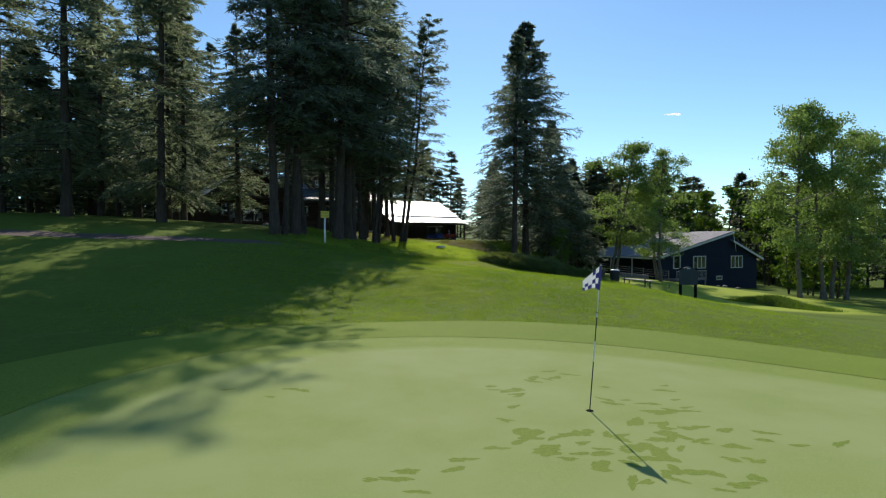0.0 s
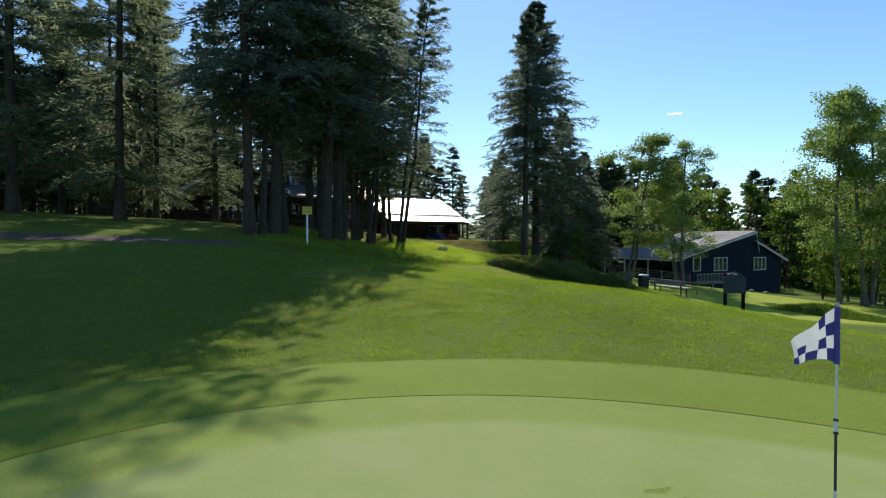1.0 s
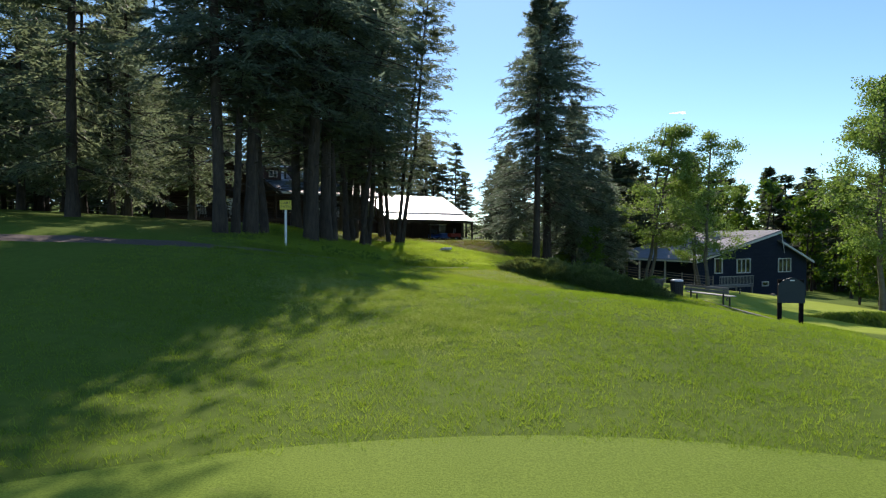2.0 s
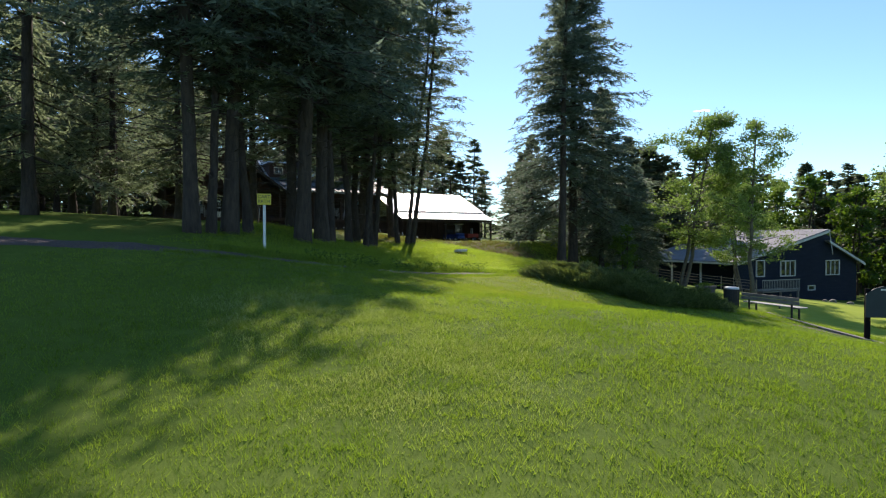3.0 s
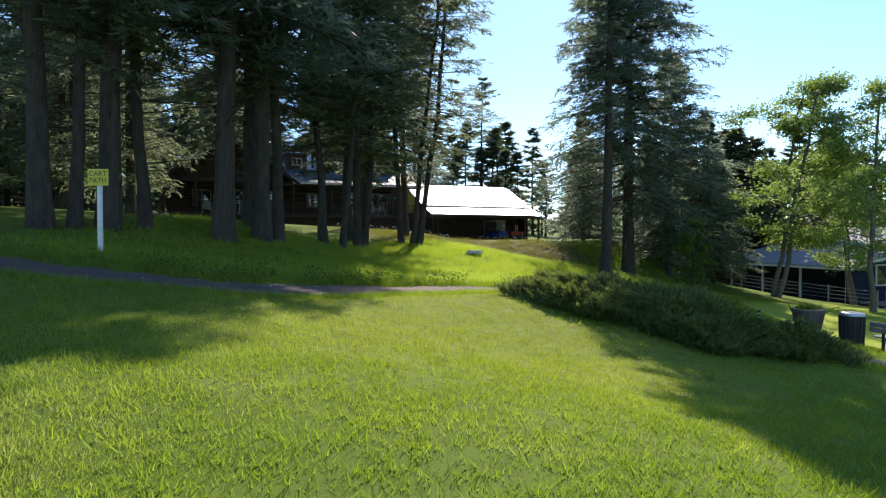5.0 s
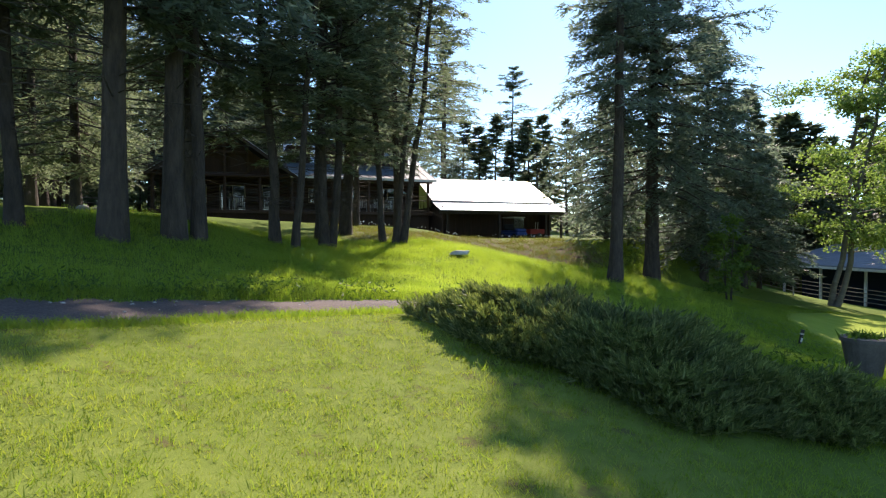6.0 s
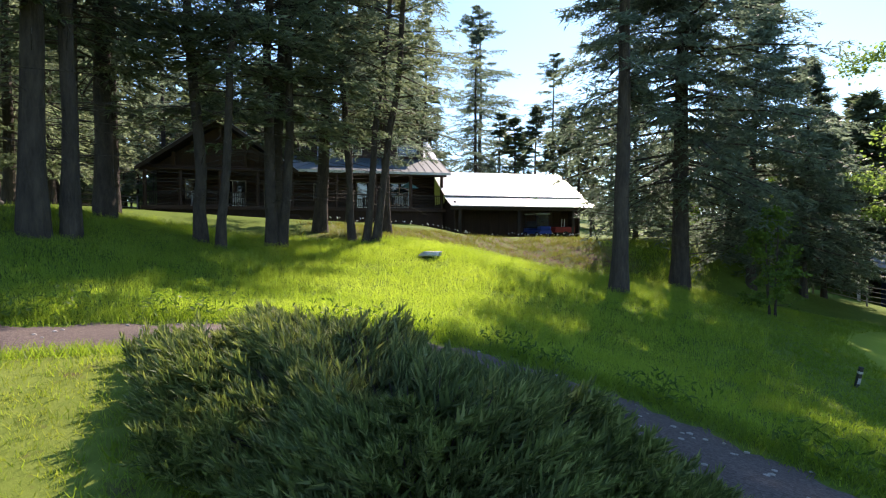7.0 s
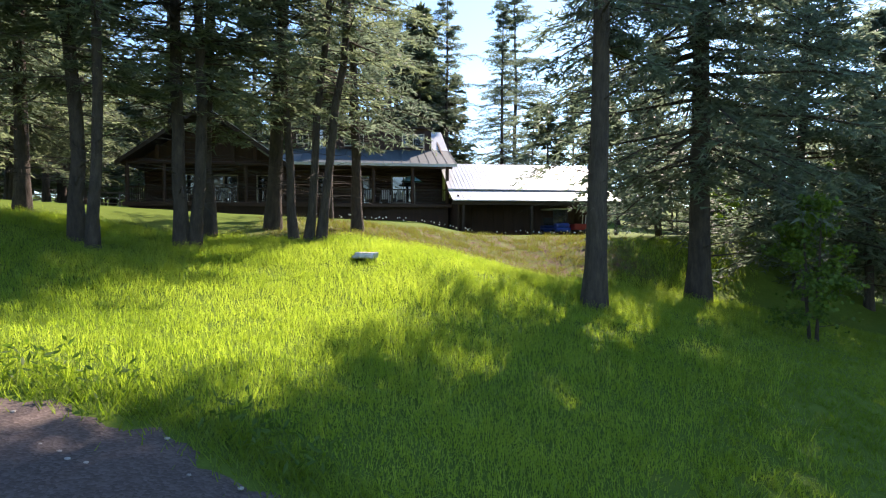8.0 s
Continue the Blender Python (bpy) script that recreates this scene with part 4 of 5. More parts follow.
def railing(parent, x0, x1, y, z, h=0.98, mat=None, gap=0.13, along_x=True):
    bm = bmesh.new()
    box(bm, x0, x1, y - 0.045, y + 0.045, z + h - 0.07, z + h)
    box(bm, x0, x1, y - 0.03, y + 0.03, z + 0.08, z + 0.14)
    n = max(1, round((x1 - x0) / gap))
    for k in range(1, n):
        x = x0 + (x1 - x0) * k / n
        box(bm, x - 0.02, x + 0.02, y - 0.02, y + 0.02, z + 0.14, z + h - 0.07)
    return part("railing", bm, mat or M_TIMBER, parent)


def build_log_house():
    H = thing("log_house", pose(-7.4, 70.9, 3.0, 0, 0, 34), "dark brown log house with a deep porch and metal roof", "house")
    X0, XG, XM = -20.6, -15.85, -11.0
    # porch deck, skirt, posts and rails
    boxed("skirt", M_BOARD, H, X0, -0.15, 0.45, 0.55, -1.2, 1.15)
    boxed("deck", M_TIMBER, H, X0 - 0.15, 0.0, 0.1, 2.9, 1.16, 1.36, bevel=0.02)
    boxed("rim_beam", M_LOG, H, X0 - 0.2, 0.05, 0.0, 0.097, 1.1, 1.37, bevel=0.02)
    posts = [X0, -18.4, XG, -13.4, XM - 0.1, -8.0, -5.2, -2.6, -0.25]
    for x in posts:
        rodded("post", M_LOG, H, (x, 0.3, 1.36), (x, 0.3, 3.78), 0.13, 0.12, 10)
    for a, b in zip(posts[:-1], posts[1:]):
        railing(H, a + 0.14, b - 0.14, 0.3, 1.36)
    rodded("eave_beam", M_LOG, H, (X0 - 0.3, 0.3, 3.86), (0.1, 0.3, 3.86), 0.14, sides=10)
    # walls
    holes = [(-18.6, -17.2, 2.0, 3.4), (-16.3, -14.4, 1.38, 3.4), (-13.2, -12.2, 1.38, 3.42), (-6.4, -5.4, 1.38, 3.46), (-3.9, -2.2, 1.5, 3.46), (-9.6, -8.6, 2.1, 3.3)]
    log_wall(H, X0 + 0.2, -0.3, 2.9, 1.36, 4.2, holes)
    boxed("inner_wall", M_BOARD, H, X0 + 0.2, -0.3, 3.05, 3.2, -0.4, 4.3)
    for x in (X0 + 0.2, -0.3):
        boxed("side_wall", M_BOARD, H, x - 0.08, x + 0.08, 2.95, 11.6, -1.0, 4.35)
    boxed("rear_wall", M_BOARD, H, X0 + 0.2, -0.3, 11.6, 11.8, -1.0, 4.4)
    for a, b, lo, hi in holes:
        window(H, a + 0.07, b - 0.07, lo + 0.07, hi - 0.07, 2.86, M_CREAM, 2 if b - a > 1.2 else 1)
    # front gable with its timber truss
    half, peak, eave = 4.95, 7.4, 3.95
    bm = bmesh.new()
    plank(bm, ((XG - half + 0.5, 0.9, eave), (XG + half - 0.5, 0.9, eave), (XG, 0.9, peak - 0.35)), 0.12, (0, 1, 0))
    part("gable_wall", bm, M_BOARD, H)
    boxed("tie_beam", M_LOG, H, XG - half + 0.2, XG + half - 0.2, 0.42, 0.68, 3.86, 4.14, bevel=0.03)
    for dx, top in ((-3.0, 5.0), (-1.6, 6.0), (0, 7.0), (1.6, 6.0), (3.0, 5.0)):
        boxed("truss_post", M_LOG, H, XG + dx - 0.1, XG + dx + 0.1, 0.45, 0.65, 4.14, top, bevel=0.02)
    boxed("collar_tie", M_LOG, H, XG - 1.9, XG + 1.9, 0.46, 0.64, 5.55, 5.75, bevel=0.02)
    for sgn in (-1, 1):
        e = XG + sgn * (half + 0.25)
        ez = eave - 0.17
        slope = ((e, -0.35, ez), (e, 11.5, ez), (XG, 11.5, peak), (XG, -0.35, peak))
        roof_slab("gable_roof", M_ROOF, H, *slope, 0.09)
        roof_slab("soffit", M_TIMBER, H, *[(p[0], p[1] - 0.004, p[2] - 0.05) for p in slope], 0.045)
        seams(H, M_ROOF, (e, -0.3, ez + 0.09), (e, 11.4, ez + 0.09), (XG, 11.4, peak + 0.09), (XG, -0.3, peak + 0.09), 0.9, 0.03)
        bm = bmesh.new()
        plank(bm, ((e, -0.42, ez - 0.2), (e, -0.42, ez + 0.08), (XG, -0.42, peak + 0.08), (XG, -0.42, peak - 0.2)), 0.06, (0, 1, 0))
        part("barge_board", bm, M_TIMBER, H)
    # porch roof, main roof and ridge
    xl, xr = XM - 0.2, 0.35
    roof_slab("porch_roof", M_TEALROOF, H, (xl, -0.15, 3.88), (xr, -0.15, 3.88), (xr, 4.2, 5.45), (xl, 4.2, 5.45), 0.08)
    seams(H, M_TEALROOF, (xl, -0.12, 3.98), (xr, -0.12, 3.98), (xr, 4.1, 5.5), (xl, 4.1, 5.5), 0.6, 0.03)
    boxed("fascia", M_WHITE, H, xl, xr, -0.22, -0.155, 3.82, 4.0, label="pale metal eave trim")
    roof_slab("main_roof", M_ROOF, H, (xl, 4.2, 5.45), (xr, 4.2, 5.45), (xr, 8.2, 7.5), (xl, 8.2, 7.5), 0.08)
    roof_slab("rear_roof", M_ROOF, H, (xl, 8.2, 7.5), (xr, 8.2, 7.5), (xr, 12.2, 4.0), (xl, 12.2, 4.0), 0.08)
    bm = bmesh.new()
    plank(bm, ((-0.3, 0.3, 4.0), (-0.3, 8.2, 7.4), (-0.3, 11.8, 4.2)), 0.1, (1, 0, 0))
    part("end_gable", bm, M_BOARD, H)
    # dormers
    for a, b, z1, wins in ((-11.05, -9.3, 6.75, [(-10.55, -9.8, 5.85, 6.4)]), (-8.0, -0.9, 7.05, [(-7.2, -5.9, 5.75, 6.5), (-3.0, -1.5, 5.75, 6.6)])):
        dm = boxed("dormer", M_BOARD, H, a, b, 4.05, 8.3, 5.3, z1)
        for wx0, wx1, wz0, wz1 in wins:
            window(dm, wx0, wx1, wz0, wz1, 4.0, M_CREAM, 2, 0.07)
        boxed("dormer_roof", M_TIMBER, dm, a - 0.15, b + 0.15, 3.7, 8.4, z1, z1 + 0.1)
    rodded("stove_pipe", M_BLACK, H, (-8.7, 4.6, 5.4), (-8.7, 4.6, 7.35), 0.1, sides=12)
    return H


def build_shed():
    S = thing("open_shed", pose(2.3, 74.1, 2.2, 0, 0, 34), "open-fronted shed with a bright metal roof beside the log house", "shed")
    x0, x1 = -10.2, 0.75
    a, b = (x0, -0.35, 2.2), (x1, -0.35, 2.2)
    c, d = (x1, 1.75, 2.95), (x0, 1.75, 2.95)
    roof_slab("lower_roof", M_ROOF, S, a, b, c, d, 0.06)
    e, f, g, h = (x0, 1.6, 3.02), (x1, 1.6, 3.02), (x1, 6.3, 5.2), (x0, 6.3, 5.2)
    roof_slab("upper_roof", M_ROOF, S, e, f, g, h, 0.07)
    lift = lambda p, k: (p[0], p[1], p[2] + k)
    seams(S, M_ROOF, lift(a, 0.06), lift(b, 0.06), lift(c, 0.06), lift(d, 0.06), 0.25)
    seams(S, M_ROOF, lift(e, 0.07), lift(f, 0.07), lift(g, 0.07), lift(h, 0.07), 0.25)
    roof_slab("rear_roof", M_ROOF, S, h, g, (x1, 11.5, 2.6), (x0, 11.5, 2.6), 0.06)
    boxed("eave_beam", M_TIMBER, S, x0, x1, -0.1, 0.06, 1.98, 2.17)
    for x in (-9.5, -5.1, -0.9, 0.55):
        boxed("post", M_TIMBER, S, x - 0.08, x + 0.08, -0.1, 0.06, -0.6, 1.98, bevel=0.01)
    boxed("back_wall", M_LOG, S, x0 + 0.5, x1 - 0.2, 3.6, 3.75, -0.6, 3.6)
    for k in range(14):
        boxed("wall_board", M_BOARD, S, x0 + 0.5 + k * 0.73, x0 + 1.2 + k * 0.73, 3.55, 3.6, -0.6, 3.5)
    boxed("end_wall", M_BOARD, S, x1 - 0.3, x1 - 0.2, 1.8, 11.2, -0.6, 2.6)
    boxed("end_wall", M_BOARD, S, x0 + 0.4, x0 + 0.5, 0.3, 11.2, -0.6, 2.6)
    bm = bmesh.new()
    plank(bm, ((x1 - 0.3, 1.8, 2.6), (x1 - 0.3, 6.3, 5.1), (x1 - 0.3, 11.2, 2.6)), 0.1, (1, 0, 0))
    part("end_gable", bm, M_BOARD, S)
    boxed("floor", M_GREYWOOD, S, x0 + 0.5, x1 - 0.3, 0.2, 3.55, -0.3, 0.0)


build_log_house()
build_shed()


# ---- navy house ----
def build_navy_house():
    """Corner of the two visible fronts at the origin: the eave front runs back along -x, the gable front along +y turned to +x."""
    N = thing("navy_house", pose(25.8, 69.0, -3.6, 0, 0, -65), "navy blue house with a long grey shingle roof", "house")
    ev, pk, W, L = 3.75, 6.85, 18.0, 12.2
    # eave front (faces -y), set back under a porch
    boxed("porch_wall", M_NAVY, N, -L, -0.1, 2.2, 2.4, -1.5, ev)
    boxed("porch_floor", M_GREYWOOD, N, -L, 0.0, 0.2, 2.2, 0.3, 0.5)
    for x in (-L + 0.2, -8.3, -4.4, -0.3):
        boxed("porch_post", M_WHITE, N, x - 0.07, x + 0.07, 0.25, 0.39, 0.5, ev - 0.1)
    # gable front (faces +x)
    bm = bmesh.new()
    plank(bm, ((0, 0.1, -2.5), (0, W, -2.5), (0, W, ev - 0.2), (0, 12.6, pk - 0.1), (0, 0.1, ev - 0.1)), 0.2, (-1, 0, 0))
    part("gable_wall", bm, M_NAVY, N)
    for k in range(22):
        z = -1.6 + k * 0.36
        y0 = 0.15 if z < ev - 0.3 else 0.15 + (z - ev + 0.3) * 12.6 / 3.1
        y1 = W - 0.05 if z < ev - 0.5 else W - (z - ev + 0.5) * 5.2 / 3.3
        if y1 - y0 > 1:
            boxed("lap_board", M_NAVY, N, 0.002, 0.03, y0, y1, z, z + 0.33)
    boxed("rear_wall", M_NAVY, N, -L, -0.2, W - 0.2, W, -1.5, ev - 0.2)
    boxed("far_wall", M_NAVY, N, -L, -L + 0.2, 2.4, W - 0.2, -1.5, ev)
    roof_slab("roof", M_SHINGLE, N, (-L - 0.5, -0.4, ev - 0.1), (0.5, -0.4, ev - 0.1), (0.5, 12.8, pk), (-L - 0.5, 12.8, pk), 0.14)
    for k in range(26):
        f0, f1 = k / 26, (k + 1) / 26
        y0, y1 = -0.4 + 13.2 * f0, -0.4 + 13.2 * f1
        z0, z1 = ev + 0.04 + (pk - ev + 0.1) * f0, ev + 0.04 + (pk - ev + 0.1) * f1
        roof_slab("shingle_course", M_SHINGLE, N, (-L - 0.48, y0, z0 + 0.02), (0.48, y0, z0 + 0.02), (0.48, y1, z1 + 0.002), (-L - 0.48, y1, z1 + 0.002), 0.012)
    roof_slab("rear_roof", M_SHINGLE, N, (-L - 0.5, 12.8, pk - 1.1), (0.5, 12.8, pk - 1.1), (0.5, W + 0.6, ev - 0.4), (-L - 0.5, W + 0.6, ev - 0.4), 0.14)
    for a, b in (((0.5, -0.45, ev - 0.28), (0.5, 12.85, pk - 0.18)), ((0.5, 12.75, pk - 0.2), (0.5, 13.3, pk - 2.5)), ((0.5, 12.85, pk - 1.28), (0.5, W + 0.62, ev - 0.58))):
        bm = bmesh.new()
        plank(bm, (a, b, (b[0], b[1], b[2] + 0.24), (a[0], a[1], a[2] + 0.24)), 0.05, (1, 0, 0))
        part("rake_trim", bm, M_WHITE, N)
    boxed("gutter", M_WHITE, N, -L - 0.5, 0.5, -0.52, -0.41, ev - 0.2, ev - 0.02)
    boxed("roof_vent", M_STEEL, N, -6.2, -5.2, 9.0, 10.0, 5.9, 6.9)
    # windows of the gable front, turned to face +x
    for y0, y1, z0, z1, n in ((2.8, 3.8, 2.4, 3.85, 1), (6.2, 8.2, 2.35, 3.75, 3), (13.0, 15.0, 2.3, 3.7, 3), (10.3, 11.2, 0.8, 1.15, 1)):
        wm = bmesh.new()
        fr = 0.1
        box(wm, 0.03, 0.12, y0 - fr, y0, z0 - fr, z1 + fr)
        box(wm, 0.03, 0.12, y1, y1 + fr, z0 - fr, z1 + fr)
        box(wm, 0.03, 0.12, y0, y1, z1, z1 + fr)
        box(wm, 0.03, 0.14, y0, y1, z0 - fr, z0)
        for k in range(1, n):
            yy = y0 + (y1 - y0) * k / n
            box(wm, 0.03, 0.11, yy - 0.05, yy + 0.05, z0, z1)
        w = part("window", wm, M_WHITE, N)
        for k in range(n):
            boxed("pane", M_GLASS, w, 0.035, 0.05, y0 + (y1 - y0) * k / n + 0.03, y0 + (y1 - y0) * (k + 1) / n - 0.03, z0, z1)
    # side deck with pale pickets
    boxed("side_deck", M_GREYWOOD, N, 0.2, 2.2, 1.0, 6.0, 1.0, 1.16)
    bm = bmesh.new()
    box(bm, 2.1, 2.2, 1.0, 6.0, 2.1, 2.18)
    box(bm, 2.12, 2.18, 1.0, 6.0, 1.24, 1.3)
    for k in range(24):
        y = 1.0 + 5.0 * k / 23
        box(bm, 2.135, 2.165, y - 0.018, y + 0.018, 1.3, 2.1)
    part("deck_railing", bm, M_PALE, N, "pale picket railing")
    for y in (1.1, 3.5, 5.9):
        boxed("deck_post", M_GREYWOOD, N, 2.0, 2.14, y - 0.07, y + 0.07, -1.8, 1.0)


build_navy_house()


# ---- golf things ----
def build_flag():
    x, y = 2.17, 8.40
    z = hz(x, y) + 0.02
    F = thing("golf_flag", pose(x, y, z, -9.8, 6.8, 0), "purple and white checked golf flag on a leaning striped stick", "flag")
    for a, b, mat, r in ((-0.1, 0.72, M_BLACK, 0.0085), (0.72, 1.02, M_WHITE, 0.0095), (1.02, 1.37, M_BLACK, 0.0085), (1.37, 1.45, M_WHITE, 0.013), (1.45, 2.19, M_WHITE, 0.007)):
        rodded("stick", mat, F, (0, 0, a), (0, 0, b), r, sides=10)
    for zz in (1.37, 1.45):
        rodded("ring", M_BLACK, F, (0, 0, zz - 0.008), (0, 0, zz + 0.008), 0.015, sides=12)
    rodded("flag_sleeve", M_PURPLE, F, (0, 0, 1.8), (0, 0, 2.17), 0.018, 0.018, 10)
    rodded("knob", M_PALE, F, (0, 0, 2.17), (0, 0, 2.2), 0.012, sides=10)
    n, m = 24, 16
    for purple in (True, False):
        v, f, seen = [], [], {}
        def at(i, j):
            if (i, j) not in seen:
                u, w = i / n, j / m
                seen[i, j] = len(v)
                top, low = 2.17 - 0.25 * u, 1.81 + 0.02 * math.sin(5 * u) - 0.02 * u
                v.append((-0.22 * u - 0.012, 0.1 * u + 0.03 * math.sin(9 * u + 2.5 * w) * u ** 0.5, top + (low - top) * w))
            return seen[i, j]
        for i in range(n):
            for j in range(m):
                check = ((i * 5 // n) + (j * 4 // m)) % 2 == 1 and (j >= m // 2 or i < 10)
                if check == purple:
                    f.append((at(i, j), at(i + 1, j), at(i + 1, j + 1), at(i, j + 1)))
        part("purple_checks" if purple else "white_cloth", mesh_from("checks", v, f, M_PURPLE if purple else M_CLOTH, True), None, F)
    # no hole is cut: a flat black disc paints the shade inside the cup
    C = thing("golf_cup", pose(x, y, z, 0, 0, 0), "flat black disc on the green, painted as the shaded hole of the cup", "cup")
    bm = bmesh.new()
    bmesh.ops.create_cone(bm, cap_ends=True, segments=28, radius1=0.056, radius2=0.056, depth=0.012)
    part("cup_shade_disc", bm, M_HOLE, C)


def build_prints():
    """Footprints and scuffed patches where the dew has been wiped off the green."""
    g = np.random.default_rng(12)
    spots = []
    for x0, y0, x1, y1, n in ((-3.4, 8.8, -1.9, 9.0, 4), (-0.9, 5.8, 0.9, 7.2, 7), (-1.1, 5.2, -0.2, 5.6, 2), (0.9, 8.6, 1.9, 10.6, 8), (2.2, 10.8, 0.9, 9.4, 6), (2.3, 7.4, 2.6, 5.8, 7), (2.9, 7.8, 3.6, 6.4, 9), (2.6, 9.6, 3.4, 7.8, 9), (1.7, 7.4, 2.0, 5.8, 7), (3.9, 10.0, 3.6, 8.4, 5), (3.2, 8.4, 4.8, 7.0, 7), (0.8, 8.0, 1.6, 6.6, 6)):
        for k in range(n):
            t = k / max(1, n - 1)
            spots.append((x0 + (x1 - x0) * t + g.normal(0, 0.16), y0 + (y1 - y0) * t + g.normal(0, 0.16), g.normal(0.1, 0.6), 0.15 * g.uniform(0.6, 1.15), 0.4))
    for k in range(26):
        spots.append((g.normal(2.45, 0.55), g.normal(6.7, 0.75), g.uniform(0, 3), g.uniform(0.1, 0.24), g.uniform(0.35, 0.7)))
    for j, (x, y, a, long, slim) in enumerate(spots):
        r, k2, k3 = [], g.uniform(0, 6, 3), g.uniform(0.1, 0.3, 3)
        for k in range(26):
            b = 2 * math.pi * k / 26
            rr = long * (1 + k3[0] * math.cos(2 * b + k2[0]) + k3[1] * math.cos(3 * b + k2[1]) + 0.6 * k3[2] * math.cos(7 * b + k2[2]))
            l, w = rr * math.cos(b), rr * slim * math.sin(b)
            r.append((x + l * math.cos(a) - w * math.sin(a), y + l * math.sin(a) + w * math.cos(a)))
        r = np.array(r + [(x, y)])
        v = np.column_stack([r, height(r[:, 0], r[:, 1]) + 0.0206 + 0.000006 * j])
        ob = new("footprint", mesh_from("footprint", v, [(k, (k + 1) % 26, 26) for k in range(26)], M_PRINT))
        tagged(ob, "faint pressed footprint in the dew on the green", "footprint", "footprints on the green")


def lettering(text, size, m, mat, parent):
    cu = bpy.data.curves.new("words", "FONT")
    cu.body, cu.size, cu.extrude, cu.align_x, cu.align_y = text, size, 0.002, "CENTER", "CENTER"
    tmp = new("words", cu)
    me = bpy.data.meshes.new_from_object(tmp.evaluated_get(bpy.context.evaluated_depsgraph_get()))
    bpy.data.objects.remove(tmp)
    me.materials.clear()
    me.materials.append(mat)
    ob = new("words", me)
    ob.parent = parent
    ob.matrix_local = m
    return ob


def build_path_sign():
    x, y = -6.8, 32.9
    S = thing("path_sign", pose(x, y, hz(x, y), 0, 0, 12), "yellow cart path sign on a white post in the grass", "sign")
    boxed("post", M_WHITE, S, -0.045, 0.045, -0.045, 0.045, -0.3, 1.72, bevel=0.008)
    p = boxed("plate", M_YELLOW, S, -0.23, 0.23, -0.075, -0.05, 1.5, 1.88, bevel=0.006)
    lettering("CART", 0.16, pose(0, -0.078, 1.77, 90), M_BLACK, p)
    lettering("PATH", 0.16, pose(0, -0.078, 1.61, 90), M_BLACK, p)


def build_bench():
    ax, ay, bx, by = 12.0, 38.6, 13.0, 36.1
    L = math.hypot(bx - ax, by - ay)
    a = math.degrees(math.atan2(by - ay, bx - ax))
    z = min(hz(ax, ay), hz(bx, by))
    zt = (hz(ax, ay) + hz(bx, by)) / 2
    B = thing("park_bench", pose(ax, ay, zt, 0, 0, a), "park bench with pale plank seat and dark legs", "bench")
    for k in range(3):
        boxed("seat_plank", M_PALE, B, 0, L, 0.08 + k * 0.14, 0.2 + k * 0.14, 0.42, 0.46, bevel=0.008)
    for k in range(2):
        boxed("back_plank", M_GREYWOOD, B, 0, L, -0.02, 0.02, 0.56 + k * 0.15, 0.69 + k * 0.15, bevel=0.008)
    for x in (0.35, L - 0.35):
        boxed("back_leg", M_BLACK, B, x - 0.03, x + 0.03, 0.02, 0.07, -0.45, 0.84)
        boxed("front_leg", M_BLACK, B, x - 0.03, x + 0.03, 0.42, 0.47, -0.45, 0.42)
        boxed("seat_bar", M_BLACK, B, x - 0.03, x + 0.03, 0.07, 0.42, 0.37, 0.42)


def build_bin():
    x, y = 11.75, 39.0
    T = thing("litter_bin", pose(x, y, hz(x, y)), "dark round litter bin with a steel rim by the bench", "bin")
    bm = bmesh.new()
    rod(bm, (0, 0, -0.1), (0, 0, 0.86), 0.27, 0.3, 24)
    part("body", bm, M_BLACK, T)
    for k in range(20):
        a = 2 * math.pi * k / 20
        rodded("slat", M_BLACK, T, (0.275 * math.cos(a), 0.275 * math.sin(a), -0.05), (0.305 * math.cos(a), 0.305 * math.sin(a), 0.84), 0.018, sides=6)
    rodded("rim", M_STEEL, T, (0, 0, 0.86), (0, 0, 0.93), 0.315, 0.3, 24)
    rodded("lid", M_STEEL, T, (0, 0, 0.93), (0, 0, 0.95), 0.26, 0.2, 24)
    x, y = 10.8, 39.4
    P = thing("planter", pose(x, y, hz(x, y)), "tapered clay planter with sparse plants", "planter")
    rodded("pot", M_TERRA, P, (0, 0, -0.1), (0, 0, 0.74), 0.26, 0.42, 20)
    rodded("pot_rim", M_TERRA, P, (0, 0, 0.74), (0, 0, 0.82), 0.45, 0.45, 20)
    g = np.random.default_rng(3)
    n = 160
    c = np.column_stack([g.normal(0, 0.16, n), g.normal(0, 0.16, n), np.full(n, 0.8)])
    tip = c + np.column_stack([g.normal(0, 0.12, n), g.normal(0, 0.12, n), g.uniform(0.05, 0.2, n)])
    w = g.normal(0, 0.02, (n, 3))
    part("plants", tri_soup("plants", np.stack([c - w, c + w, tip], 1), M_SHRUBLEAF), None, P)


def build_tee_board():
    x, y = 14.6, 34.0
    z = hz(x, y)
    T = thing("tee_board", pose(x, y, z, 0, 0, -12), "dark wooden notice board on two posts", "board")
    for dx in (-0.42, 0.42):
        boxed("post", M_HOLE, T, dx - 0.08, dx + 0.08, -0.06, 0.06, -0.3, 1.95, bevel=0.01)
    bm = bmesh.new()
    plank(bm, ((-0.52, -0.09, 0.95), (0.52, -0.09, 0.95), (0.52, -0.09, 1.75), (0.28, -0.09, 1.95), (0, -0.09, 2.05), (-0.28, -0.09, 1.95), (-0.52, -0.09, 1.75)), 0.05, (0, -1, 0))
    part("board", bm, M_BOARDTEAL, T)
    boxed("top_mark", M_WHITE, T, -0.08, 0.1, -0.16, -0.142, 1.9, 1.95)


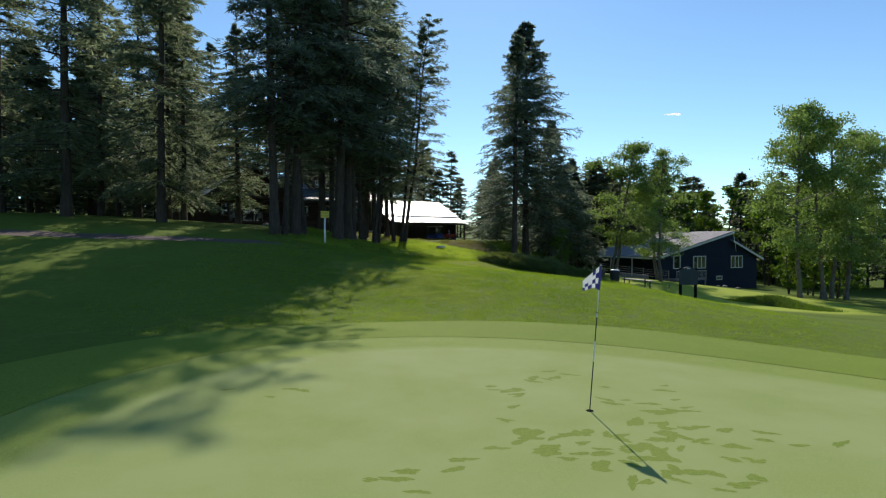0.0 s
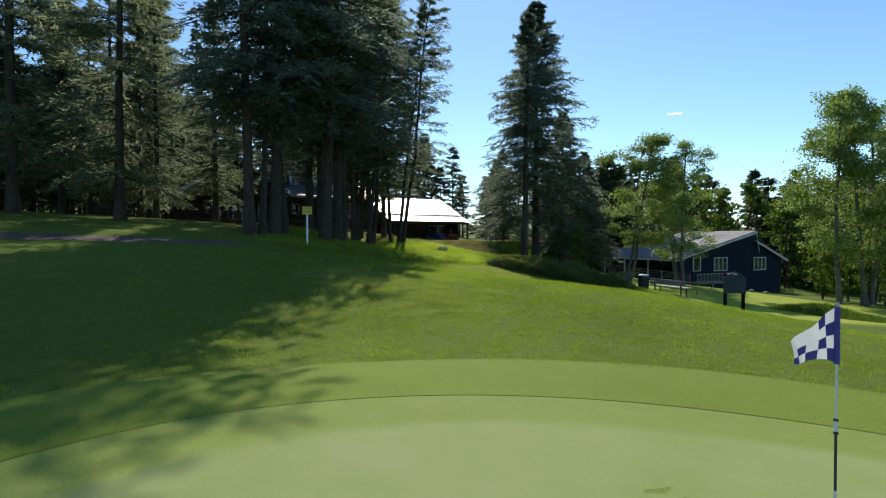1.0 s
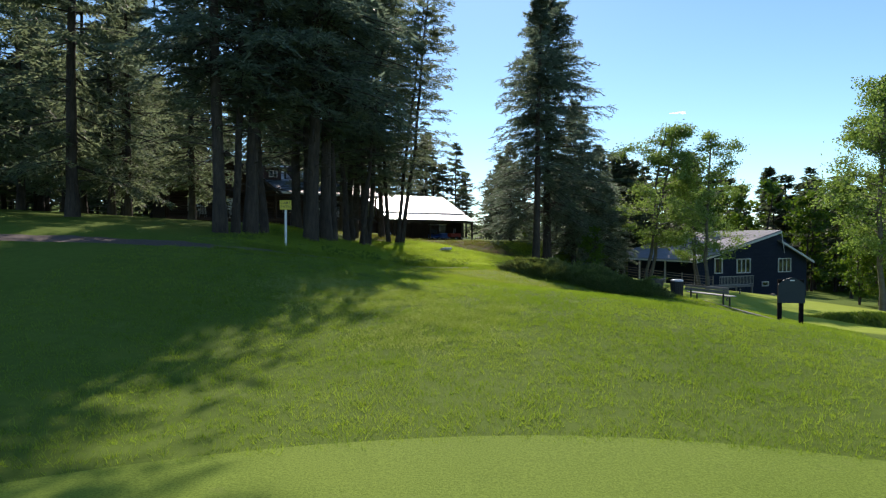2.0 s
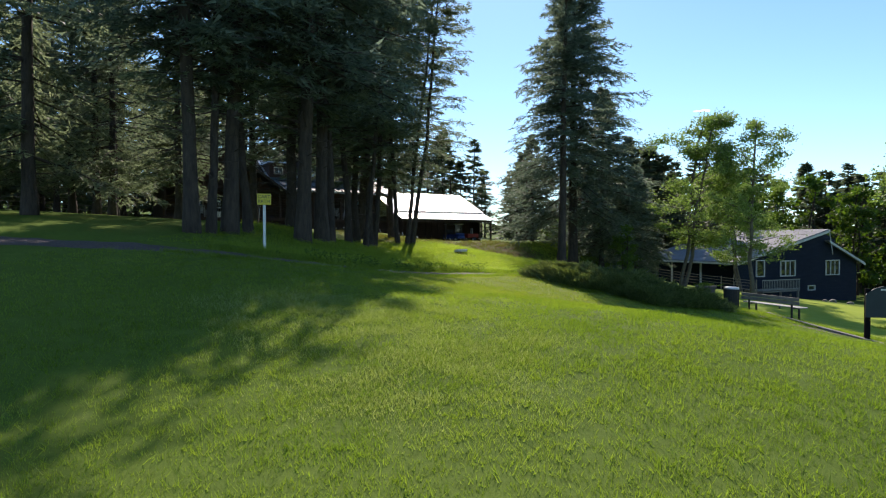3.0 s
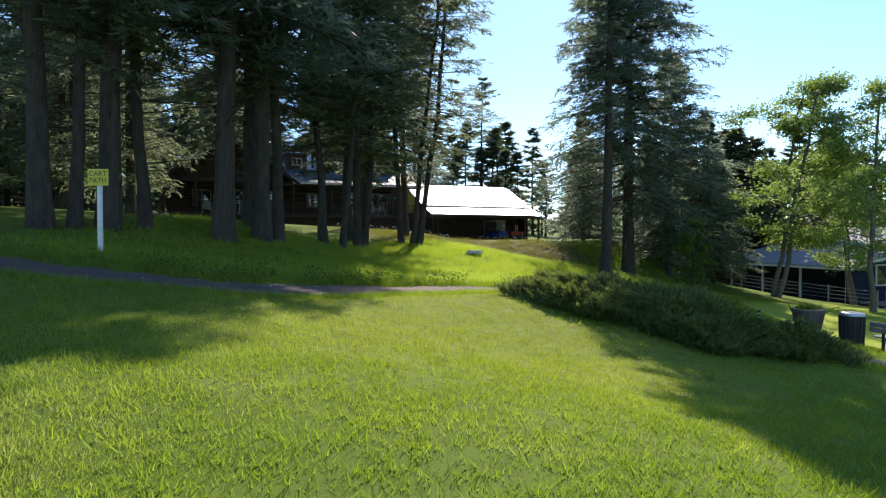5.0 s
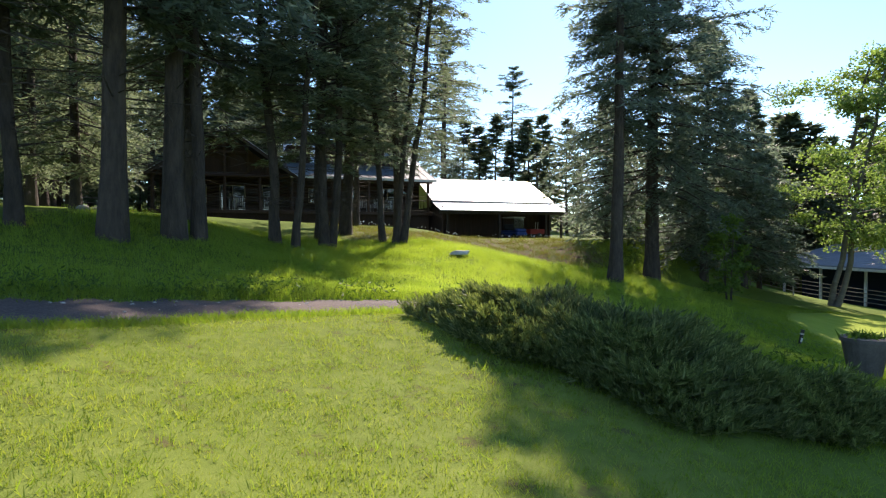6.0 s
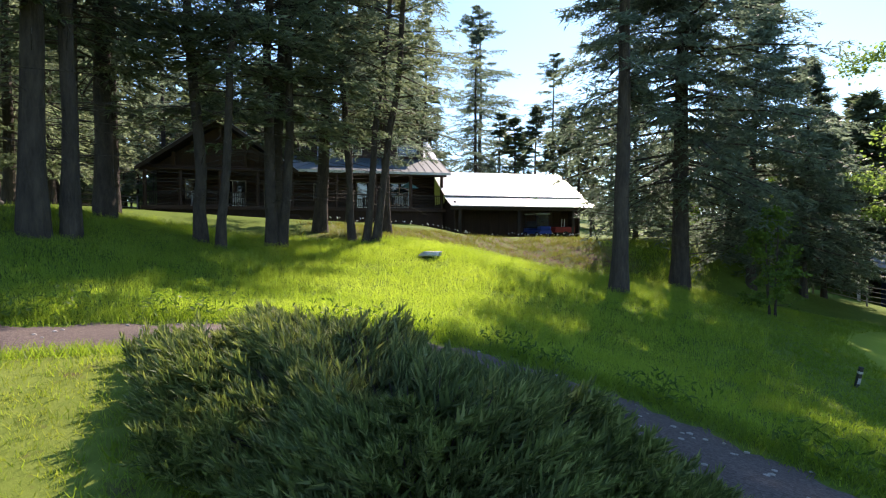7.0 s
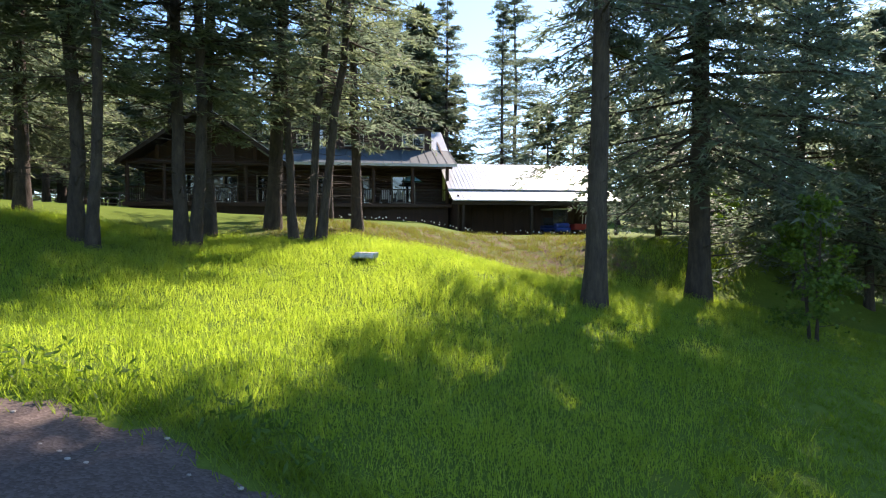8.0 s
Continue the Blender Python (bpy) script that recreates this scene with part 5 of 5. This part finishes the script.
def build_small():
    for x, y, h in ((11.5, 45.5, 0.42), (24.5, 57.5, 0.5), (20.0, 50.5, 0.3)):
        T = thing("tee_marker", pose(x, y, hz(x, y), 5, 9, 20), "small dark wooden tee marker with a pale face", "marker", "tee markers")
        boxed("stake", M_BLACK, T, -0.045, 0.045, -0.035, 0.035, -0.1, h, bevel=0.012)
        boxed("face", M_PALE, T, -0.03, 0.03, -0.045, -0.0352, h * 0.2, h * 0.5)
        boxed("band", M_PALE, T, -0.049, 0.049, -0.04, 0.04, h * 0.72, h * 0.86, bevel=0.01)
        boxed("cap", M_BLACK, T, -0.05, 0.05, -0.042, 0.042, h, h + 0.04, bevel=0.015)
    # timber edging below the bench
    pts = [(12.2, 36.9), (13.2, 35.2), (14.6, 33.4)]
    for (x0, y0), (x1, y1) in zip(pts[:-1], pts[1:]):
        bm = bmesh.new()
        z0, z1 = hz(x0, y0), hz(x1, y1)
        plank(bm, ((x0 - 0.07, y0 - 0.05, z0 - 0.1), (x1 - 0.07, y1 - 0.05, z1 - 0.1), (x1 + 0.07, y1 + 0.05, z1 - 0.1), (x0 + 0.07, y0 + 0.05, z0 - 0.1)), 0.17)
        ob = new("timber_edging", to_mesh(bm, "timber_edging", M_GREYWOOD))
        tagged(ob, "grey weathered timber edging beside the path", "edging", "path edging")
    # flat rock in the tall grass
    g = np.random.default_rng(9)
    bm = bmesh.new()
    bmesh.ops.create_icosphere(bm, subdivisions=3, radius=1)
    for v in bm.verts:
        v.co *= 1 + 0.45 * noise.noise(v.co * 1.7 + Vector((3, 1, 7)))
        v.co = Vector((v.co.x * 0.42, v.co.y * 0.3, max(-0.3, min(v.co.z + 0.35 * v.co.x, 0.55)) * 0.2))
    ob = new("rock", to_mesh(bm, "rock", M_PALESTONE, False))
    ob.location = (-0.2, 50.0, hz(-0.2, 50.0) + 0.14)
    tagged(ob, "flat pale rock lying in the tall grass", "rock")


def build_juniper():
    """A low spreading juniper between the path and the lawn: many feathery upturned plumes."""
    g = np.random.default_rng(31)
    cx, cy = 5.75, 35.1
    J = thing("juniper_bush", pose(cx, cy, hz(cx, cy)), "wide low spreading juniper bush beside the path", "bush")

    def mound(n, low, high):
        a, r = g.uniform(0, 2 * np.pi, n), np.sqrt(g.uniform(low, high, n))
        rim = 1 + 0.1 * np.sin(5 * a + 1) + 0.08 * np.sin(9 * a) + 0.04 * np.sin(17 * a + 2)
        bx, by = 3.4 * r * rim * np.cos(a), 1.62 * r * rim * np.sin(a)
        bx, by = bx * 0.93 + by * 0.37, by * 0.93 - bx * 0.37
        lump = 0.5 + 0.3 * np.sin(bx * 3.3 + 1.4 * np.sin(by * 2.1)) * np.cos(by * 3.6 + bx) + 0.2 * np.sin(bx * 8.1 + 2 * np.sin(by * 5)) * np.sin(by * 9.3)
        top = (0.12 + 0.66 * lump) * np.sqrt(np.clip(1 - r ** 2.4, 0, 1)) + 0.08
        return bx, by, height(cx + bx, cy + by) - hz(cx, cy), top

    bx, by, gz, top = mound(700, 0, 1)
    end = np.column_stack([bx, by, gz + top])
    start = np.column_stack([bx * 0.55, by * 0.55, gz * 0.6 + 0.05])
    part("stemwork", tri_soup("stems", sticks(start, end, 0.012), M_BARK), None, J)
    # plumes: a short axis with slim needles swept along it
    n, per = 8600, 24
    bx, by, gz, top = mound(n, 0, 1)
    depth = g.uniform(0, 1, n) ** 2.2 * 0.45
    root = np.column_stack([bx, by, gz + np.maximum(top - depth - 0.06, 0.02)])
    swing = 0.9 * np.sin(bx * 2.6 + by) + g.normal(0, 0.35, n)
    away = np.arctan2(by, bx * 0.6) + swing
    lift = g.uniform(0.5, 1.8, n)
    axis_dir = np.column_stack([np.cos(away), np.sin(away), lift])
    axis_dir /= np.linalg.norm(axis_dir, axis=1)[:, None]
    size = g.uniform(0.14, 0.4, n)
    i = np.repeat(np.arange(n), per)
    m = n * per
    u = np.tile(np.linspace(0.0, 1.0, per), n)
    bow = np.column_stack([np.zeros((m, 2)), -0.25 * u ** 2])
    c = root[i] + (axis_dir[i] * u[:, None] + bow) * size[i][:, None]
    w = np.cross(axis_dir[i], g.normal(0, 1, (m, 3)))
    w /= np.linalg.norm(w, axis=1)[:, None] + 1e-9
    d = axis_dir[i] * 0.9 + w * (0.75 - 0.5 * u)[:, None]
    l = (size[i] * (0.42 - 0.2 * u) * g.uniform(0.7, 1.3, m))[:, None]
    side = np.cross(d, g.normal(0, 1, (m, 3)))
    side /= np.linalg.norm(side, axis=1)[:, None] + 1e-9
    part("foliage", tri_soup("foliage", np.stack([c - side * l * 0.11, c + side * l * 0.11, c + d * l], 1), M_JUNIPER), None, J)
    # a few grass stalks that have grown through
    for k in range(14):
        bx, by, gz, top = (float(q[0]) for q in mound(1, 0.1, 0.9))
        p0 = np.array([[bx, by, gz + top * 0.4]])
        p1 = p0 + np.array([[g.normal(0, 0.06), g.normal(0, 0.06), top * 0.6 + g.uniform(0.05, 0.22)]])
        p2 = p1 + np.array([[g.normal(0.04, 0.07), g.normal(0, 0.05), g.uniform(-0.02, 0.06)]])
        part("grass_stalk", tri_soup("stalk", np.concatenate([sticks(p0, p1, 0.003), sticks(p1, p2, 0.004)]), M_THATCH), None, J)


def build_cart():
    """A blue golf cart parked in the open shed."""
    base = pose(2.3, 74.1, 2.2, 0, 0, 34)
    G = thing("golf_cart", base @ pose(-3.0, 1.6, 0.0, 0, 0, -80), "blue golf cart with a canopy parked in the shed", "golf cart")
    bm = bmesh.new()
    box(bm, -1.15, 1.15, -0.55, 0.55, 0.28, 0.55, 0.06)
    box(bm, 0.6, 1.15, -0.5, 0.5, 0.55, 0.85, 0.1)
    box(bm, -1.15, -0.35, -0.55, 0.55, 0.55, 0.72, 0.06)
    part("body", bm, M_BLUE, G)
    boxed("seat", M_BLACK, G, -0.7, -0.15, -0.5, 0.5, 0.72, 0.84, bevel=0.04)
    boxed("seat_back", M_BLACK, G, -0.8, -0.68, -0.5, 0.5, 0.84, 1.25, bevel=0.04)
    boxed("canopy", M_WHITE, G, -0.95, 0.8, -0.6, 0.6, 1.74, 1.82, bevel=0.03)
    for x, y in ((-0.9, -0.52), (-0.9, 0.52), (0.7, -0.52), (0.7, 0.52)):
        rodded("canopy_post", M_BLACK, G, (x, y, 0.6), (x * 0.95, y, 1.75), 0.018)
    boxed("windscreen", M_GLASS, G, 0.68, 0.7, -0.5, 0.5, 0.86, 1.72)
    rodded("steering_wheel", M_BLACK, G, (0.4, 0.25, 1.02), (0.38, 0.25, 1.05), 0.16, sides=16)
    for x in (-0.75, 0.8):
        for y in (-0.52, 0.52):
            w = rodded("wheel", M_BLACK, G, (x, y - 0.09, 0.22), (x, y + 0.09, 0.22), 0.22, sides=18)
            rodded("rim", M_STEEL, w, (x, y - 0.1, 0.22), (x, y + 0.1, 0.22), 0.11, sides=12)
    R = thing("garden_trailer", base @ pose(-1.3, 0.9, 0.0, 0, 0, 5), "red two-wheeled garden trailer with pale handles", "trailer")
    bm = bmesh.new()
    plank(bm, ((-0.75, -0.4, 0.4), (0.75, -0.4, 0.4), (0.75, 0.4, 0.4), (-0.75, 0.4, 0.4)), 0.08)
    box(bm, -0.78, 0.78, -0.44, -0.38, 0.4, 0.8)
    box(bm, -0.78, 0.78, 0.38, 0.44, 0.4, 0.8)
    box(bm, -0.82, -0.76, -0.42, 0.42, 0.4, 0.8)
    box(bm, 0.76, 0.82, -0.42, 0.42, 0.4, 0.8)
    part("tray", bm, M_RED, R)
    for y in (-0.48, 0.48):
        rodded("wheel", M_BLACK, R, (0, y - 0.05, 0.24), (0, y + 0.05, 0.24), 0.24, sides=18)
    for x in (-0.1, 0.12):
        rodded("handle", M_WHITE, R, (x, 0, 0.48), (x + 0.06, 0, 1.4), 0.025)
    rodded("stand", M_BLACK, R, (0.6, 0, 0), (0.6, 0, 0.4), 0.03)


def build_fences():
    # rail fence at the edge of the left-hand woods
    pts = [(-70, 66), (-52, 66), (-38, 67), (-30, 67.5)]
    line = spline(pts, 8)
    F = thing("picket_fence", pose(0, 0, 0), "weathered wooden picket fence before the woods", "fence")
    d = np.concatenate([[0], np.cumsum(np.hypot(*np.diff(line, axis=0).T))])
    prev = None
    for k in range(int(d[-1] / 2.4)):
        x, y = np.interp(k * 2.4, d, line[:, 0]), np.interp(k * 2.4, d, line[:, 1])
        z = hz(x, y)
        rodded("fence_post", M_GREYWOOD, F, (x, y, z - 0.3), (x, y, z + 1.45), 0.07, 0.06)
        if prev:
            for h in (0.4, 0.85, 1.3):
                rodded("rail", M_GREYWOOD, F, (*prev[:2], prev[2] + h), (x, y, z + h), 0.045, sides=6)
        prev = (x, y, z)
    # pipe and timber fence before the navy house
    F = thing("yard_fence", pose(0, 0, 0), "grey post and rail yard fence", "fence")
    prev = None
    for x, y in ((16.0, 70.0), (18.2, 68.4), (20.6, 67.2), (23.0, 65.6), (25.4, 64.2)):
        z = hz(x, y)
        rodded("fence_post", M_GREYWOOD, F, (x, y, z - 0.3), (x, y, z + 1.2), 0.055, 0.05)
        if prev:
            for h in (0.3, 0.58, 0.84, 1.08):
                rodded("rail", M_GREYWOOD, F, (*prev[:2], prev[2] + h), (x, y, z + h), 0.018, sides=6)
        prev = (x, y, z)


def build_lines():
    """Service wires strung from the woods to the log house."""
    def wire(name, a, b, sag, r=0.012):
        bm = bmesh.new()
        a, b = Vector(a), Vector(b)
        last = a
        for k in range(1, 13):
            f = k / 12
            p = a.lerp(b, f) - Vector((0, 0, sag * 4 * f * (1 - f)))
            rod(bm, last, p, r, sides=5)
            last = p
        tagged(new(name, to_mesh(bm, name, M_BLACK)), "thin dark service cable strung to the house", "cable", "service cables")
    for k in (0, 0.45):
        wire("service_cable", (-62, 55, 9.2 + k), (-24.3, 61.5, 6.6 + k), 0.7, 0.02)
    for k in (0, 0.5, 1.0):
        wire("service_cable", (2.8, 76.5, 4.4 + k * 0.6), (24, 92, 4.2 + k), 0.5, 0.02)


def build_cloud():
    g = np.random.default_rng(2)
    C = thing("cloud", pose(522, 1305, 283), "tiny white fair-weather cloud", "cloud")
    bm = bmesh.new()
    for dx, dz, r in ((-14, 0, 3.5), (-8, 0.5, 4.5), (-2, 0.5, 3.5), (4, 2, 5), (10, 2.5, 6), (14, 0.5, 4)):
        bmesh.ops.create_icosphere(bm, subdivisions=2, radius=r, matrix=Matrix.Translation((dx, g.uniform(-3, 3), dz)) @ Matrix.Diagonal((1.5, 1, 0.35, 1)))
    part("puff", bm, M_CLOUD, C, smooth=True)


def build_porch_things():
    """Chairs and a folded sunshade on the deck of the log house."""
    base = pose(-7.4, 70.9, 3.0, 0, 0, 34)
    first = thing("deck_chair", base @ pose(-5.4, 1.35, 1.36, 0, 0, 175), "pale slatted wooden deck chair on the porch", "chair", "chairs on the porch")
    for k in range(5):
        boxed("back_slat", M_WHITE, first, -0.27 + k * 0.115, -0.18 + k * 0.115, 0.26, 0.3, 0.38, 1.05)
        boxed("seat_slat", M_WHITE, first, -0.28, 0.28, -0.28 + k * 0.11, -0.19 + k * 0.11, 0.36, 0.39)
    for x in (-0.3, 0.3):
        boxed("arm", M_WHITE, first, x - 0.05, x + 0.05, -0.3, 0.3, 0.6, 0.63)
        for y in (-0.25, 0.25):
            boxed("leg", M_WHITE, first, x - 0.025, x + 0.025, y - 0.025, y + 0.025, 0, 0.6)
    for dx, a in ((-4.4, 190), (-3.3, 172), (-14.8, 168), (-17.6, 185)):
        copy_thing(first, base @ pose(dx, 1.4, 1.36, 0, 0, a))
    U = thing("sunshade", base @ pose(-2.6, 1.1, 1.36), "teal canvas sunshade on the porch", "sunshade")
    rodded("pole", M_WHITE, U, (0, 0, 0), (0, 0, 2.05), 0.022)
    rodded("canopy", M_TEALCLOTH, U, (0, 0, 1.55), (0, 0, 2.0), 0.75, 0.03, 10)
    rodded("foot", M_BLACK, U, (0, 0, 0), (0, 0, 0.06), 0.25, 0.2, 16)


def build_dots():
    """Dandelion clocks along the yard's edge, pebbles on the path, stones by the far fence."""
    g = np.random.default_rng(44)
    bm = bmesh.new()
    for _ in range(90):
        s, d = g.uniform(-9, 11), g.normal(-4.6, 0.7)
        x, y = -7.4 + s * 0.829 - d * 0.559, 70.9 + s * 0.559 + d * 0.829
        z = hz(x, y)
        bmesh.ops.create_icosphere(bm, subdivisions=1, radius=g.uniform(0.03, 0.05), matrix=Matrix.Translation((x, y, z + g.uniform(0.15, 0.3))))
    tagged(new("dandelions", to_mesh(bm, "dandelions", M_CLOTH)), "white dandelion seed heads along the yard edge", "dandelions", kind="stuff")
    bm = bmesh.new()
    for _ in range(420):
        i = int(g.integers(0, len(PATH_LINE)))
        if not -4 < PATH_LINE[i][0] < 9:
            continue
        x, y = PATH_LINE[i] + g.uniform(-0.95, 0.95, 2)
        if path_gap(np.array([x]), np.array([y]))[0] > 0.9:
            continue
        r = g.uniform(0.012, 0.035)
        bmesh.ops.create_icosphere(bm, subdivisions=1, radius=r, matrix=Matrix.Translation((x, y, hz(x, y) + 0.035)) @ Matrix.Diagonal((1.3, 1, 0.6, 1)))
    tagged(new("pebbles", to_mesh(bm, "pebbles", M_PEBBLE)), "loose pale pebbles on the gravel path", "pebbles", kind="stuff")
    for x, y, r in ((30.2, 62.5, 0.22), (31.1, 62.9, 0.3), (32.6, 63, 0.25), (-13.5, 43.6, 0.25), (-12.6, 43.2, 0.2)):
        bm = bmesh.new()
        bmesh.ops.create_icosphere(bm, subdivisions=2, radius=r)
        for v in bm.verts:
            v.co *= 1 + 0.3 * noise.noise(v.co * 1.7 + Vector((x, y, 0)))
            v.co.z *= 0.6
        ob = new("boulder", to_mesh(bm, "boulder", M_STONE, True))
        ob.location = (x, y, hz(x, y) + r * 0.25)
        tagged(ob, "grey rounded boulder lying on the grass", "boulder", "boulders")


build_porch_things()
build_dots()
build_flag()
build_prints()
build_path_sign()
build_bench()
build_bin()
build_tee_board()
build_small()
build_juniper()
build_cart()
build_fences()
build_lines()
build_cloud()
